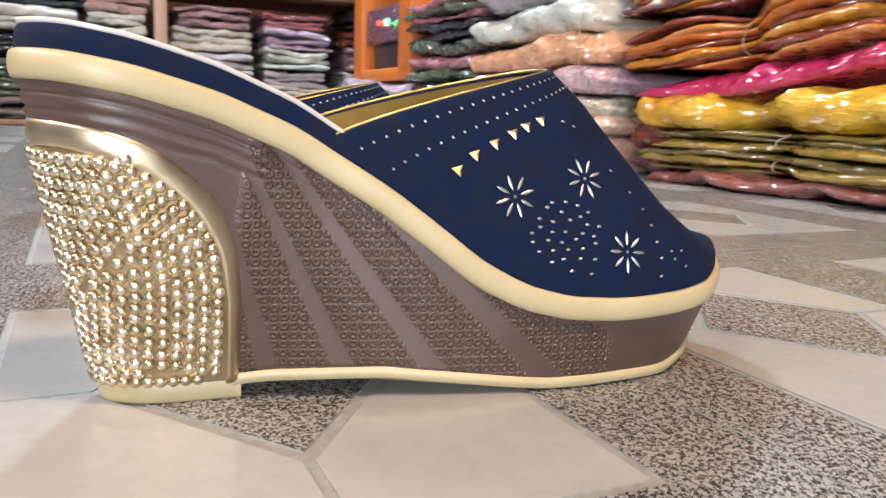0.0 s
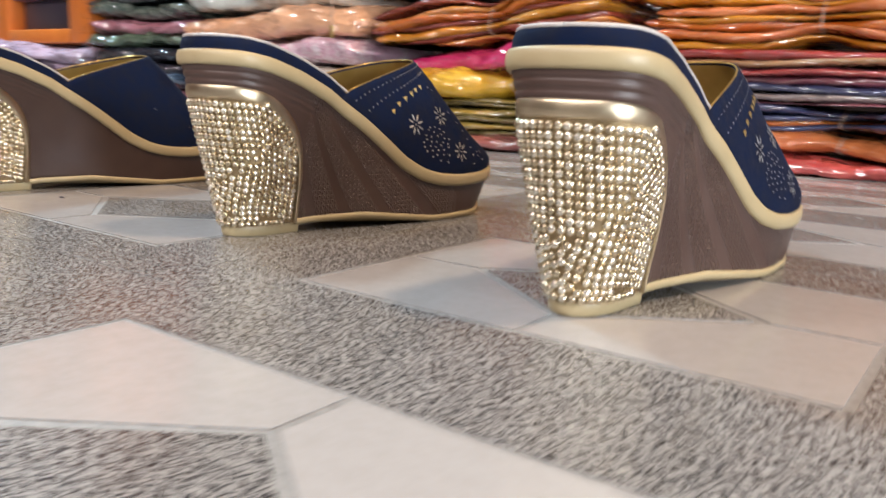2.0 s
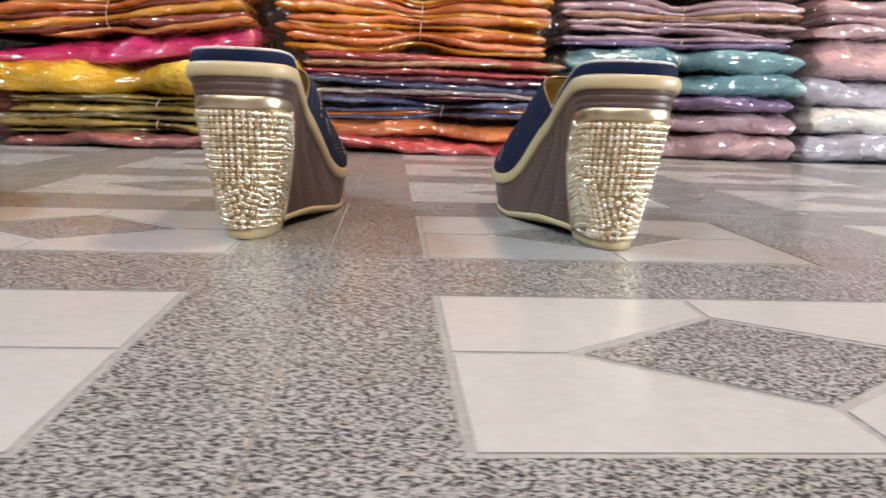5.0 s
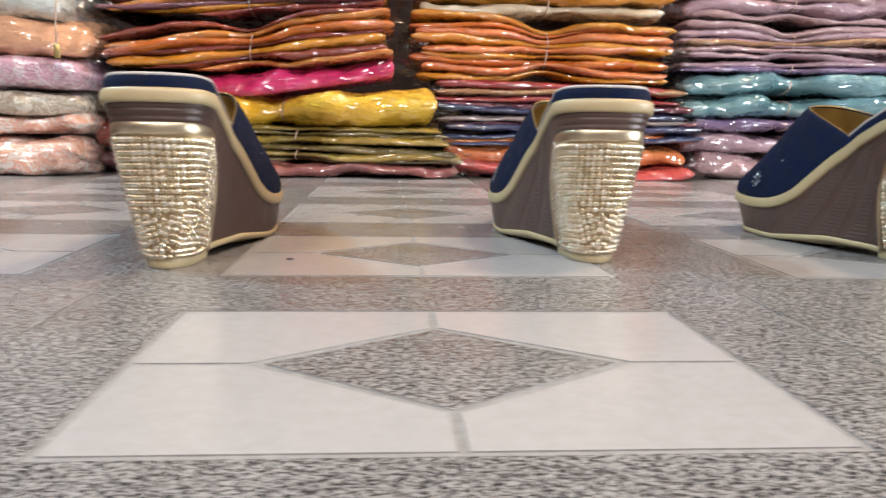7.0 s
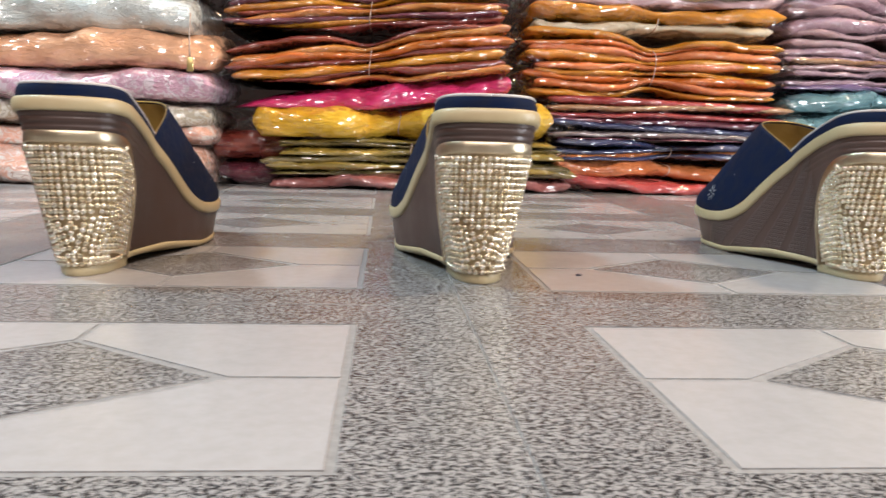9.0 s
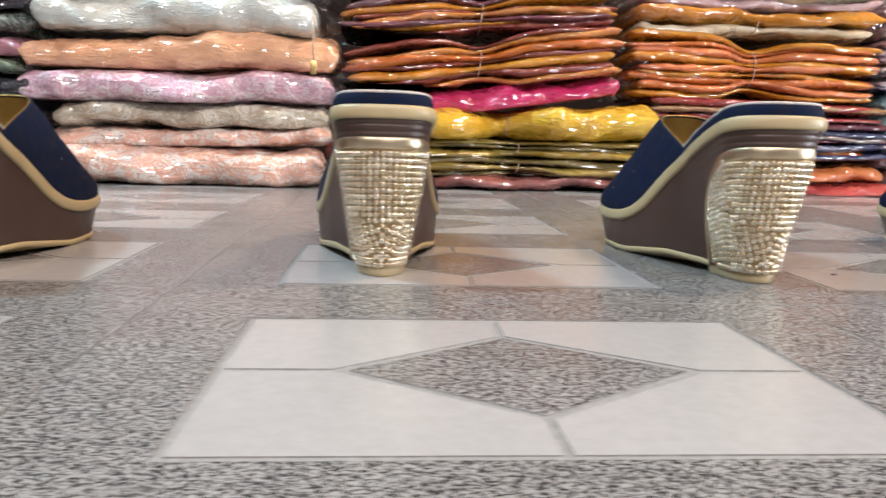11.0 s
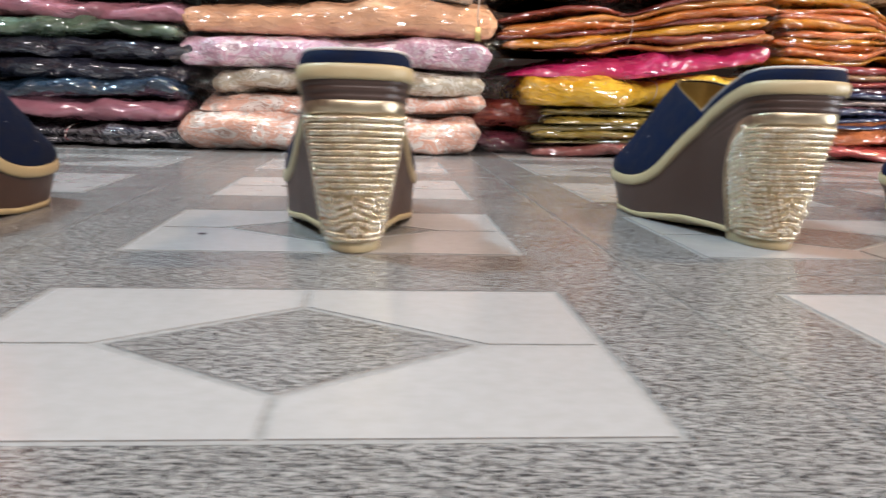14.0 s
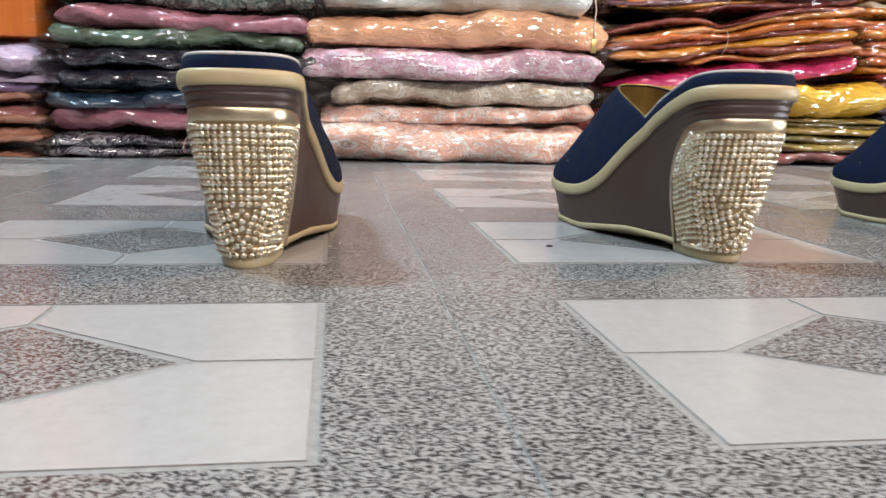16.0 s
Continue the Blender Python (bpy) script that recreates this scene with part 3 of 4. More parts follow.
    edge = np.c_[np.interp(even, run, edge[:, 0]), np.interp(even, run, edge[:, 1])]
    both = np.r_[edge, edge * (-1, 1)]
    tang = np.gradient(edge, axis=0)
    tang /= np.linalg.norm(tang, axis=1)[:, None]
    inward = np.c_[-tang[:, 1], tang[:, 0]]
    pitch = 0.0037
    spots = []
    for k in range(16):
        d = 0.0052 + pitch * k
        line = (edge + d * inward)[::-1]
        keep = [p for p in line if p[0] > -1e-6 and p[1] > 0.0078 and np.min(np.linalg.norm(both - p, axis=1)) > d - 0.0008]
        for p in keep:
            near = spots and min(math.hypot(p[0] - g[0], p[1] - g[1]) for g in spots)
            if spots and near < 0.92 * pitch or 0.0004 < p[0] < 0.5 * pitch:
                continue
            spots.append((float(p[0]), float(p[1])))
    # small gaps where the rows meet
    for z in np.arange(0.0080, 0.078, 0.0006):
        limit = float(np.interp(z, edge[:, 1], edge[:, 0])) - 0.005
        for d in np.arange(0.0, max(limit, 0.0), 0.0006):
            if (d < 0.0004 or d > 0.5 * pitch) and min(math.hypot(d - g[0], z - g[1]) for g in spots) > 0.9 * pitch:
                spots.append((float(d), float(z)))
    for p in spots:
        outline = flank(p[1], 0.05)
        a2 = np.array(outline)
        run2 = np.r_[0, np.cumsum(np.linalg.norm(np.diff(a2, axis=0), axis=1))]
        q0 = np.array([np.interp(p[0], run2, a2[:, i]) for i in (0, 1)])
        q1 = np.array([np.interp(p[0] + 0.0012, run2, a2[:, i]) for i in (0, 1)]) - np.array([np.interp(max(0, p[0] - 0.0012), run2, a2[:, i]) for i in (0, 1)])
        nx, ny = q1[1], -q1[0]
        size = math.hypot(nx, ny) + 1e-9
        nx, ny = nx / size, ny / size
        for sgn in (1, -1) if p[0] > 0.0006 else (1,):
            add_gem(bm, (sgn * (q0[0] + 0.0007 * nx), q0[1] + 0.0007 * ny, p[1]), (sgn * nx + random.uniform(-0.02, 0.02), ny + random.uniform(-0.02, 0.02), -0.12 + random.uniform(-0.03, 0.03)), 0.0020, 0.0019, random.uniform(0, 0.7))
    gems = part("rhinestone_cover", bm, GEM, plate, "rows of sparkling champagne rhinestones")
    tagged(gems, kind="stuff")
    # strap with its gold lining
    cols = [math.pi * k / 40 for k in range(41)]
    rows = [[vamp_point(a / 30, th, 0.0) for th in cols] for a in range(31)]
    inner = [[vamp_point(a / 30, th, -0.0022) for th in cols] for a in range(31)]
    bm = bmesh.new()
    add_grid(bm, rows + inner[::-1][:1])
    rim = [rows[0], [tuple(np.array(p) * 0.5 + np.array(q) * 0.5 + np.array((0, -0.0012, 0.0004))) for p, q in zip(rows[0], inner[0])], inner[0]]
    add_grid(bm, rim)
    bmesh.ops.remove_doubles(bm, verts=bm.verts, dist=0.00005)
    strap = part("upper", bm, NAVY, root, "navy nubuck strap with cut-out decoration")
    bm = bmesh.new()
    add_grid(bm, inner)
    part("lining", bm, GOLD_LINING, root, "shiny gold lining")
    bm = bmesh.new()
    add_tube(bm, rim[1], 0.0005, 6)
    part("edge_trim", bm, GOLD_LINING, strap, "thin gold edge of the strap's opening")
    # decoration on both sides of the strap
    bm, gold = bmesh.new(), bmesh.new()
    for side in (0, 1):
        def at(a, th):
            p, u, w, n = vamp_frame(a, th if side == 0 else math.pi - th)
            return p + 0.0003 * n, u, w, n

        for a, th, r in () if not decorated else FLOWERS if side == 0 else FLOWERS[2:]:
            p, u, w, n = at(a, th)
            for k in range(8):
                q = 2 * math.pi * k / 8 + 0.2
                d = math.cos(q) * u + math.sin(q) * w
                add_stud(bm, p + 0.64 * r * d, d, n.cross(d), n, 0.36 * r, 0.00066, 0.0004)
            add_stud(bm, p, u, w, n, 0.0007, 0.0007, 0.0008)
        for a, th in TRIANGLES if decorated and side == 0 else ():
            p, u, w, n = at(a, th)
            corners = [p + 0.0024 * (math.cos(q) * u + math.sin(q) * w) + 0.0001 * n for q in (0.4 + math.pi, 2.49 + math.pi, 4.59 + math.pi)]
            peak = gold.verts.new(p + 0.0009 * n)
            ring3 = [gold.verts.new(c4) for c4 in corners]
            for k in range(3):
                gold.faces.new((ring3[k], ring3[(k + 1) % 3], peak))
        for a, th in CLUSTER + EDGE_ROW if decorated and side == 0 else ((0.38, 0.42), (0.64, 0.40)):
            p, u, w, n = at(a, th)
            add_stud(bm, p, (u + 0.5 * w).normalized(), n.cross((u + 0.5 * w).normalized()), n, 0.0009, 0.00055, 0.00035)
        for a, count in ((0.045, 25), (0.115, 24)) if decorated and side == 0 else ():
            for k in range(count):
                p, u, w, n = at(a, 0.07 + 1.33 * (k / (count - 1)))
                add_stud(bm, p, u, w, n, 0.00065, 0.00048, 0.0003)
    words = "small silver studs in rows and flowers" if decorated else "a few tiny silver studs"
    tagged(part("stud_trim", bm, SILVER, strap, words, smooth=False), kind="stuff")
    if decorated:
        tagged(part("triangle_trim", gold, GOLD, strap, "gold triangle studs", smooth=False), kind="stuff")
    label = "navy wedge sandal with studded strap and rhinestone heel" if decorated else "navy wedge sandal with plain strap and rhinestone heel"
    return tagged(root, label, "sandal", "row of sandals on the floor")


PLACES = ((-0.2145, -0.003, 1.0), (-0.4435, 0.010, -0.9), (-0.7135, -0.018, 1.4), (-0.9570, -0.010, 1.4), (-1.2270, -0.038, 2.8), (-1.5140, -0.050, -1.3))
for places, decorated in ((PLACES[:2], True), (PLACES[2:], False)):
    sandal = build_sandal(decorated)
    sandal.matrix_basis = pose(places[0][0], places[0][1], 0, 0, 0, places[0][2])
    for px, py, turn in places[1:]:
        copy_thing(sandal, pose(px, py, 0, 0, 0, turn))

# ---- stacks of folded clothes in polythene ----
def n3(x, y, z):
    return noise.noise(Vector((x, y, z)))


def slab(bm, x0, x1, y0, y1, z0, z1, seed, pinch=None, nx=56, ns=22, rough=0.006):
    """One soft fold: a flattened roll with wandering edges, creases, drooping ends and, if tied, a waist."""
    rows = []
    zc, hz, yc, hy = (z0 + z1) / 2, (z1 - z0) / 2, (y0 + y1) / 2, (y1 - y0) / 2
    for i in range(nx + 1):
        t = 0.5 - 0.5 * math.cos(math.pi * i / nx)
        x = x0 + (x1 - x0) * t
        e = abs(2 * t - 1)
        end = max(0.16, 1 - e**34) ** 0.5
        waist, pull = 1.0, 0.0
        if pinch:
            px, pz, k = pinch
            pull = math.exp(-(((x - px) / 0.05) ** 2))
            waist = 1 - k * pull
        row = []
        for j in range(ns):
            q = 2 * math.pi * j / ns
            c, s = math.cos(q), math.sin(q)
            y = yc - hy * math.copysign(abs(c) ** (2 / 3.2), c) * (0.955 + 0.045 * end)
            z = zc + hz * end * math.copysign(abs(s) ** (2 / 3.0), s)
            z += rough * n3(x * 7 + seed, y * 4, seed * 3.1) + 0.45 * rough * n3(x * 22, y * 20 + seed, z * 30)
            slant = 24 if x < (pinch[0] if pinch else 0) else -24
            crease = 0.35 - abs(n3(x * 15 + slant * z, z * 42 + seed, seed * 1.3))
            y += 1.8 * rough * n3(x * 9, seed * 1.7, z * 18) - 1.5 * rough * crease + 0.5 * rough * n3(x * 34 + seed, z * 60, 3.0)
            if pinch:
                z = pz + (z - pz) * waist
                y += 0.045 * pull + 0.006 * pull * n3(x * 60, z * 80, seed)
            row.append((x, y, max(z, 0.0008)))
        rows.append(row)
    add_grid(bm, rows, wrap=True, cap=True)


def film(bm, x0, x1, y0, y1, z0, z1, seed, side):
    """The loose end of a bag beyond its cloth: a crumpled sleeve running out into a flat crimped frill."""
    nx, ns = 16, 40
    rows = []
    zc, hz, yc, hy = (z0 + z1) / 2, (z1 - z0) / 2, (y0 + y1) / 2, (y1 - y0) / 2
    reach = 0.026 + 0.010 * n3(seed * 3.1, side, 0.5)
    for i in range(nx + 1):
        over = i / nx
        x = (x1 if side > 0 else x0) + side * (-0.020 + (reach + 0.020) * over)
        end = 1 - 0.75 * over**1.2
        row = []
        for j in range(ns):
            q = 2 * math.pi * j / ns
            c, s = math.cos(q), math.sin(q)
            y = yc - (hy + 0.007) * math.copysign(abs(c) ** (2 / 3.6), c) * (1 - 0.08 * over)
            z = zc + (hz + 0.003) * end * math.copysign(abs(s) ** (2 / 2.5), s)
            y -= 0.010 * (abs(n3(x * 26 + seed, z * 60, seed)) - 0.22) + 0.005 * n3(x * 60, z * 90, seed + 5)
            z += 0.018 * over * n3(x * 40, y * 32, seed + 2) - 0.010 * over * over
            y += 0.018 * over * n3(x * 40, z * 60, seed + 4)
            row.append((x + side * 0.020 * over * n3(z * 50, y * 25, seed), y, max(z, 0.0006)))
        rows.append(row)
    add_grid(bm, rows, wrap=True)


SEED = [1]


def bundle(x0, x1, y0, z0, z1, materials, layers, label, tie=None, depth=0.27, string=STRING, lean=(0.0, 0.0)):
    """A packet of folded cloth: its folds, its polythene bag and, if it has one, its string."""
    SEED[0] += 1
    seed = SEED[0] * 2.37
    rng = random.Random(SEED[0])
    root = new("clothes_packet")
    root.location = ((x0 + x1) / 2, y0 + depth / 2, z0)
    ox, oy = root.location.x, root.location.y
    zc = (z1 - z0) / 2
    pinch = (tie - ox, zc, 0.34 if layers > 2 else 0.26) if tie is not None else None
    h = (z1 - z0) / layers
    cuts = np.cumsum([0.0] + [rng.uniform(0.6, 1.5) for _ in range(layers)])
    cuts = cuts / cuts[-1] * (z1 - z0)
    for k in range(layers):
        bm = bmesh.new()
        a, b = x0 - ox - 0.010 + rng.uniform(0, 0.022), x1 - ox + 0.010 - rng.uniform(0, 0.022)
        slab(bm, a, b, y0 - oy + rng.uniform(0, 0.018), y0 - oy + depth - 0.01, cuts[k] - 0.0036, cuts[k + 1] + 0.0036, seed + k * 0.77, pinch, rough=min(0.015, h * 0.62))
        tilt, sag = (rng.uniform(-0.03, 0.03), rng.uniform(-0.12, 0.05)) if 1 < layers else (0.0, 0.0)
        for vert in bm.verts:
            vert.co.z = max(0.0008, vert.co.z + (lean[0] + tilt) * vert.co.x + (lean[1] + sag) * vert.co.x**2)
        part("fold", bm, materials[k % len(materials)], root)
    for side in (-1, 1):
        bm = bmesh.new()
        film(bm, x0 - ox, x1 - ox, y0 - oy, y0 - oy + depth, 0.0, z1 - z0, seed, side)
        for vert in bm.verts:
            vert.co.z = max(0.0006, vert.co.z + lean[0] * vert.co.x + lean[1] * vert.co.x**2)
        part("polythene_frill", bm, FILM, root, "loose end of a clear polythene bag")
    if pinch:
        bm = bmesh.new()
        px, hz, hy = pinch[0], zc * 0.68 + 0.002, depth / 2 + 0.006
        loop = []
        for j in range(25):
            q = 2 * math.pi * j / 24
            c, s = math.cos(q), math.sin(q)
            loop.append((px + 0.002 * math.sin(3 * q), 0.012 - hy * math.copysign(abs(c) ** 0.5, c) + (0.032 if c > 0 else 0), zc + lean[0] * px + hz * math.copysign(abs(s) ** 0.7, s)))
        add_tube(bm, loop, 0.0010, 6)
        part("string", bm, string, root, "thin string tied round the packet")
    return tagged(root, label, "clothes packet", "stacks of packed clothes")


PEACH = cloth("peach_cloth", (0.84, 0.42, 0.23), (0.90, 0.50, 0.29))
PEACH_PRINT = cloth("peach_print", (0.86, 0.48, 0.36), (0.88, 0.77, 0.70), "print")
BEIGE_PRINT = cloth("beige_print", (0.52, 0.44, 0.32), (0.72, 0.68, 0.58), "print")
LILAC_PRINT = cloth("lilac_print", (0.72, 0.42, 0.53), (0.84, 0.70, 0.76), "print")
WHITE = cloth("white_cloth", (0.70, 0.68, 0.64), (0.78, 0.77, 0.74))
MINT = cloth("mint_white_cloth", (0.62, 0.67, 0.63), (0.72, 0.75, 0.71))
ROSE = cloth("dusty_rose_cloth", (0.38, 0.14, 0.18), (0.48, 0.19, 0.24))
BLACK = cloth("ink_cloth", (0.012, 0.013, 0.025), (0.022, 0.022, 0.04))
INK_PRINT = cloth("ink_print", (0.014, 0.014, 0.028), (0.32, 0.30, 0.32), "print")
TEALNAVY = cloth("petrol_cloth", (0.008, 0.025, 0.049), (0.014, 0.035, 0.070))
GREEN = cloth("moss_green_cloth", (0.075, 0.12, 0.075), (0.11, 0.16, 0.10))
DKGREEN = cloth("bottle_green_print", (0.02, 0.05, 0.04), (0.22, 0.26, 0.22), "print")
YELLOW = cloth("yellow_cloth", (0.70, 0.36, 0.004), (0.79, 0.51, 0.05))
MAGENTA = cloth("magenta_cloth", (0.56, 0.012, 0.105), (0.68, 0.028, 0.16))
ORANGE_C = cloth("orange_cloth", (0.544, 0.109, 0.009), (0.629, 0.170, 0.014), "shot")
ORANGE_PINK = cloth("coral_orange_cloth", (0.629, 0.159, 0.041), (0.680, 0.217, 0.068))
AMBER = cloth("amber_cloth", (0.595, 0.209, 0.007), (0.663, 0.275, 0.014))
MAROON = cloth("maroon_cloth", (0.17, 0.018, 0.015), (0.34, 0.070, 0.040), "shot")
RUST = cloth("rust_cloth", (0.48, 0.14, 0.022), (0.60, 0.24, 0.04), "shot")
OLIVE = cloth("olive_cloth", (0.120, 0.091, 0.027), (0.195, 0.140, 0.036), "shot")
OLIVE_GOLD = cloth("olive_gold_cloth", (0.192, 0.143, 0.030), (0.384, 0.247, 0.030), "shot")
DUSTY = cloth("dusty_pink_cloth", (0.288, 0.088, 0.078), (0.352, 0.116, 0.102))
CORAL = cloth("coral_cloth", (0.448, 0.051, 0.051), (0.506, 0.076, 0.066))
NAVY_C = cloth("navy_cloth", (0.02, 0.03, 0.09), (0.05, 0.06, 0.14), "shot")
PLUM = cloth("plum_cloth", (0.105, 0.018, 0.035), (0.179, 0.036, 0.056), "shot")
CRIMSON = cloth("crimson_cloth", (0.260, 0.018, 0.021), (0.360, 0.036, 0.035), "shot")
MAUVE = cloth("mauve_cloth", (0.385, 0.237, 0.281), (0.444, 0.296, 0.340))
MAUVE_PINK = cloth("mauve_pink_cloth", (0.429, 0.266, 0.281), (0.488, 0.326, 0.333))
VIOLET = cloth("violet_cloth", (0.148, 0.089, 0.192), (0.200, 0.126, 0.244))
TEAL = cloth("dusty_teal_cloth", (0.104, 0.229, 0.266), (0.148, 0.296, 0.326))
BRONZE = cloth("bronze_cloth", (0.272, 0.136, 0.060), (0.357, 0.196, 0.093), "shot")
PINK = cloth("pale_pink_cloth", (0.533, 0.326, 0.340), (0.577, 0.400, 0.407))
LILAC_WHITE = cloth("lilac_white_cloth", (0.459, 0.429, 0.488), (0.533, 0.503, 0.548))
LILAC = cloth("lilac_cloth", (0.48, 0.36, 0.50), (0.58, 0.46, 0.60))
BRICK_C = cloth("brick_brown_cloth", (0.40, 0.17, 0.10), (0.50, 0.24, 0.15), "shot")
CREAM_C = cloth("cream_cloth", (0.612, 0.510, 0.340), (0.680, 0.595, 0.442))
GREY_C = cloth("grey_cloth", (0.204, 0.165, 0.165), (0.264, 0.210, 0.205), "shot")

# dark stack
Y = 0.745
bundle(-1.885, -1.508, Y, 0.0, 0.038, [INK_PRINT], 2, "black packet printed with pale lines, on the floor", -1.6965, string=STRING_PLAID)
bundle(-1.885, -1.5131, Y + 0.005, 0.038, 0.073, [ROSE], 1, "dusty rose folded cloth in polythene")
bundle(-1.8748, -1.5131, Y, 0.073, 0.101, [TEALNAVY], 1, "petrol blue folded cloth in polythene")
bundle(-1.8748, -1.5029, Y + 0.004, 0.101, 0.133, [BLACK], 1, "black folded cloth in shiny polythene")
bundle(-1.8697, -1.4927, Y, 0.133, 0.162, [BLACK], 1, "ink blue folded cloth in shiny polythene")
bundle(-1.8697, -1.508, Y + 0.003, 0.162, 0.190, [GREEN], 1, "moss green folded cloth in polythene")
bundle(-1.8799, -1.508, Y, 0.190, 0.222, [ROSE], 1, "dusty rose folded cloth on a dark stack")
bundle(-1.8799, -1.5029, Y, 0.222, 0.258, [DKGREEN], 1, "bottle green printed cloth in polythene")
bundle(-1.8799, -1.5029, Y + 0.004, 0.258, 0.30, [BLACK], 2, "black folded cloth in shiny polythene")
bundle(-1.8799, -1.5131, Y + 0.004, 0.30, 0.36, [ROSE, GREEN], 3, "rose and green cloth atop a dark stack")
# peach stack
Y = 0.748
bundle(-1.52, -1.0488, Y - 0.006, 0.0, 0.062, [PEACH_PRINT], 1, "peach flowered cloth packet on the floor", lean=(0.0, -0.05))
bundle(-1.4912, -1.0383, Y + 0.006, 0.060, 0.090, [PEACH_PRINT], 1, "peach flowered cloth in polythene", lean=(0.03, -0.05))
bundle(-1.4754, -1.0435, Y + 0.01, 0.088, 0.128, [BEIGE_PRINT], 1, "beige vine-printed cloth in polythene", lean=(0.03, -0.03))
bundle(-1.507, -1.033, Y, 0.128, 0.178, [LILAC_PRINT], 1, "lilac pink printed cloth in polythene", lean=(0.03, -0.05))
bundle(-1.507, -1.033, Y + 0.004, 0.178, 0.234, [PEACH], 1, "plain peach cloth with a hanging tag", lean=(0.03, -0.06))
bundle(-1.4912, -1.0541, Y, 0.234, 0.296, [MINT], 1, "white folded cloth in polythene", lean=(0.02, -0.1))
bundle(-1.4912, -1.0541, Y, 0.296, 0.37, [LILAC_WHITE], 1, "pale lilac cloth atop the peach stack", lean=(0.02, 0.0))
# maroon stack
Y = 0.785
bundle(-1.05, -0.915, 0.845, 0.0, 0.082, [PLUM, MAROON], 2, "dark maroon crumpled packet on the floor between stacks", depth=0.2)
bundle(-0.965, -0.455, Y, 0.0, 0.022, [DUSTY], 1, "dusty pink flat packet on the floor")
bundle(-0.965, -0.46, Y + 0.004, 0.022, 0.054, [OLIVE, OLIVE_GOLD], 3, "olive folded cloth in shiny polythene", -0.73)
bundle(-0.955, -0.485, Y + 0.006, 0.054, 0.082, [OLIVE_GOLD, OLIVE], 3, "olive gold cloth in shiny polythene", -0.73)
bundle(-0.995, -0.49, Y, 0.082, 0.140, [YELLOW], 1, "bright yellow cloth tied in the middle", -0.75, lean=(0.02, -0.06))
bundle(-1.03, -0.575, Y + 0.004, 0.128, 0.172, [MAGENTA], 1, "magenta cloth in polythene on yellow", lean=(0.15, 0.0))
bundle(-1.02, -0.575, Y, 0.168, 0.250, [RUST, MAROON, AMBER, MAROON, ORANGE_C], 7, "orange and maroon folded cloths tied together", -0.8, lean=(0.13, 0.0))
bundle(-1.02, -0.58, Y, 0.252, 0.322, [MAROON, AMBER, PLUM, RUST], 7, "maroon and amber folded cloths tied together", -0.8, lean=(0.09, 0.0))
bundle(-1.02, -0.58, Y, 0.322, 0.39, [MAROON, RUST, PLUM], 6, "maroon cloth atop an orange stack", -0.8, lean=(0.05, 0.0))
# orange stack
Y = 0.835
bundle(-0.4867, -0.0468, Y, 0.0, 0.024, [CORAL], 1, "coral red flat packet on the floor")
bundle(-0.4818, -0.0468, Y + 0.003, 0.024, 0.056, [ORANGE_PINK], 1, "coral orange cloth in polythene", -0.2692)
bundle(-0.4867, -0.0372, Y, 0.056, 0.092, [NAVY_C, ORANGE_C, NAVY_C], 4, "navy and orange glittering cloth in polythene", -0.2692, lean=(0.03, 0.0))
bundle(-0.5012, -0.0565, Y + 0.003, 0.092, 0.128, [PLUM, GREY_C, NAVY_C], 4, "plum and grey cloth in shiny polythene")
bundle(-0.506, -0.0758, Y, 0.128, 0.164, [CRIMSON, PLUM, BRONZE], 4, "dark crimson cloth in shiny polythene")
bundle(-0.535, -0.1, Y - 0.002, 0.164, 0.272, [AMBER, ORANGE_PINK, ORANGE_C, AMBER, ORANGE_PINK], 9, "orange folded cloths tied together in the middle", -0.3078)
bundle(-0.535, -0.1048, Y, 0.272, 0.318, [CREAM_C, AMBER], 2, "cream and amber cloth in polythene", -0.3078)
bundle(-0.535, -0.1048, Y, 0.318, 0.39, [PINK, CREAM_C], 3, "pale pink cloth atop the orange stack")
# mauve stack
Y = 0.868
bundle(-0.0376, 0.3739, Y, 0.0, 0.048, [MAUVE_PINK], 1, "mauve pink cloth packet on the floor", 0.1473)
bundle(-0.0469, 0.3646, Y + 0.004, 0.048, 0.086, [MAUVE], 1, "mauve cloth in polythene", 0.1473)
bundle(-0.0469, 0.3508, Y, 0.086, 0.110, [VIOLET], 1, "violet cloth in shiny polythene", 0.1473)
bundle(-0.07, 0.36, Y - 0.004, 0.110, 0.150, [TEAL], 1, "dusty teal cloth in polythene", 0.1473)
bundle(-0.07, 0.3415, Y, 0.150, 0.190, [TEAL], 1, "dusty teal cloth tied in the middle", 0.1473)
bundle(-0.0654, 0.3415, Y, 0.190, 0.212, [VIOLET, MAUVE], 2, "violet and mauve cloth in polythene", 0.1473)
bundle(-0.0654, 0.3415, Y, 0.212, 0.278, [MAUVE, MAUVE_PINK, MAUVE, BRONZE], 6, "mauve and bronze folded cloths tied together", 0.1473)
bundle(-0.0654, 0.3415, Y, 0.278, 0.38, [MAUVE_PINK, MAUVE], 5, "dusty mauve folded cloths tied together", 0.1473)
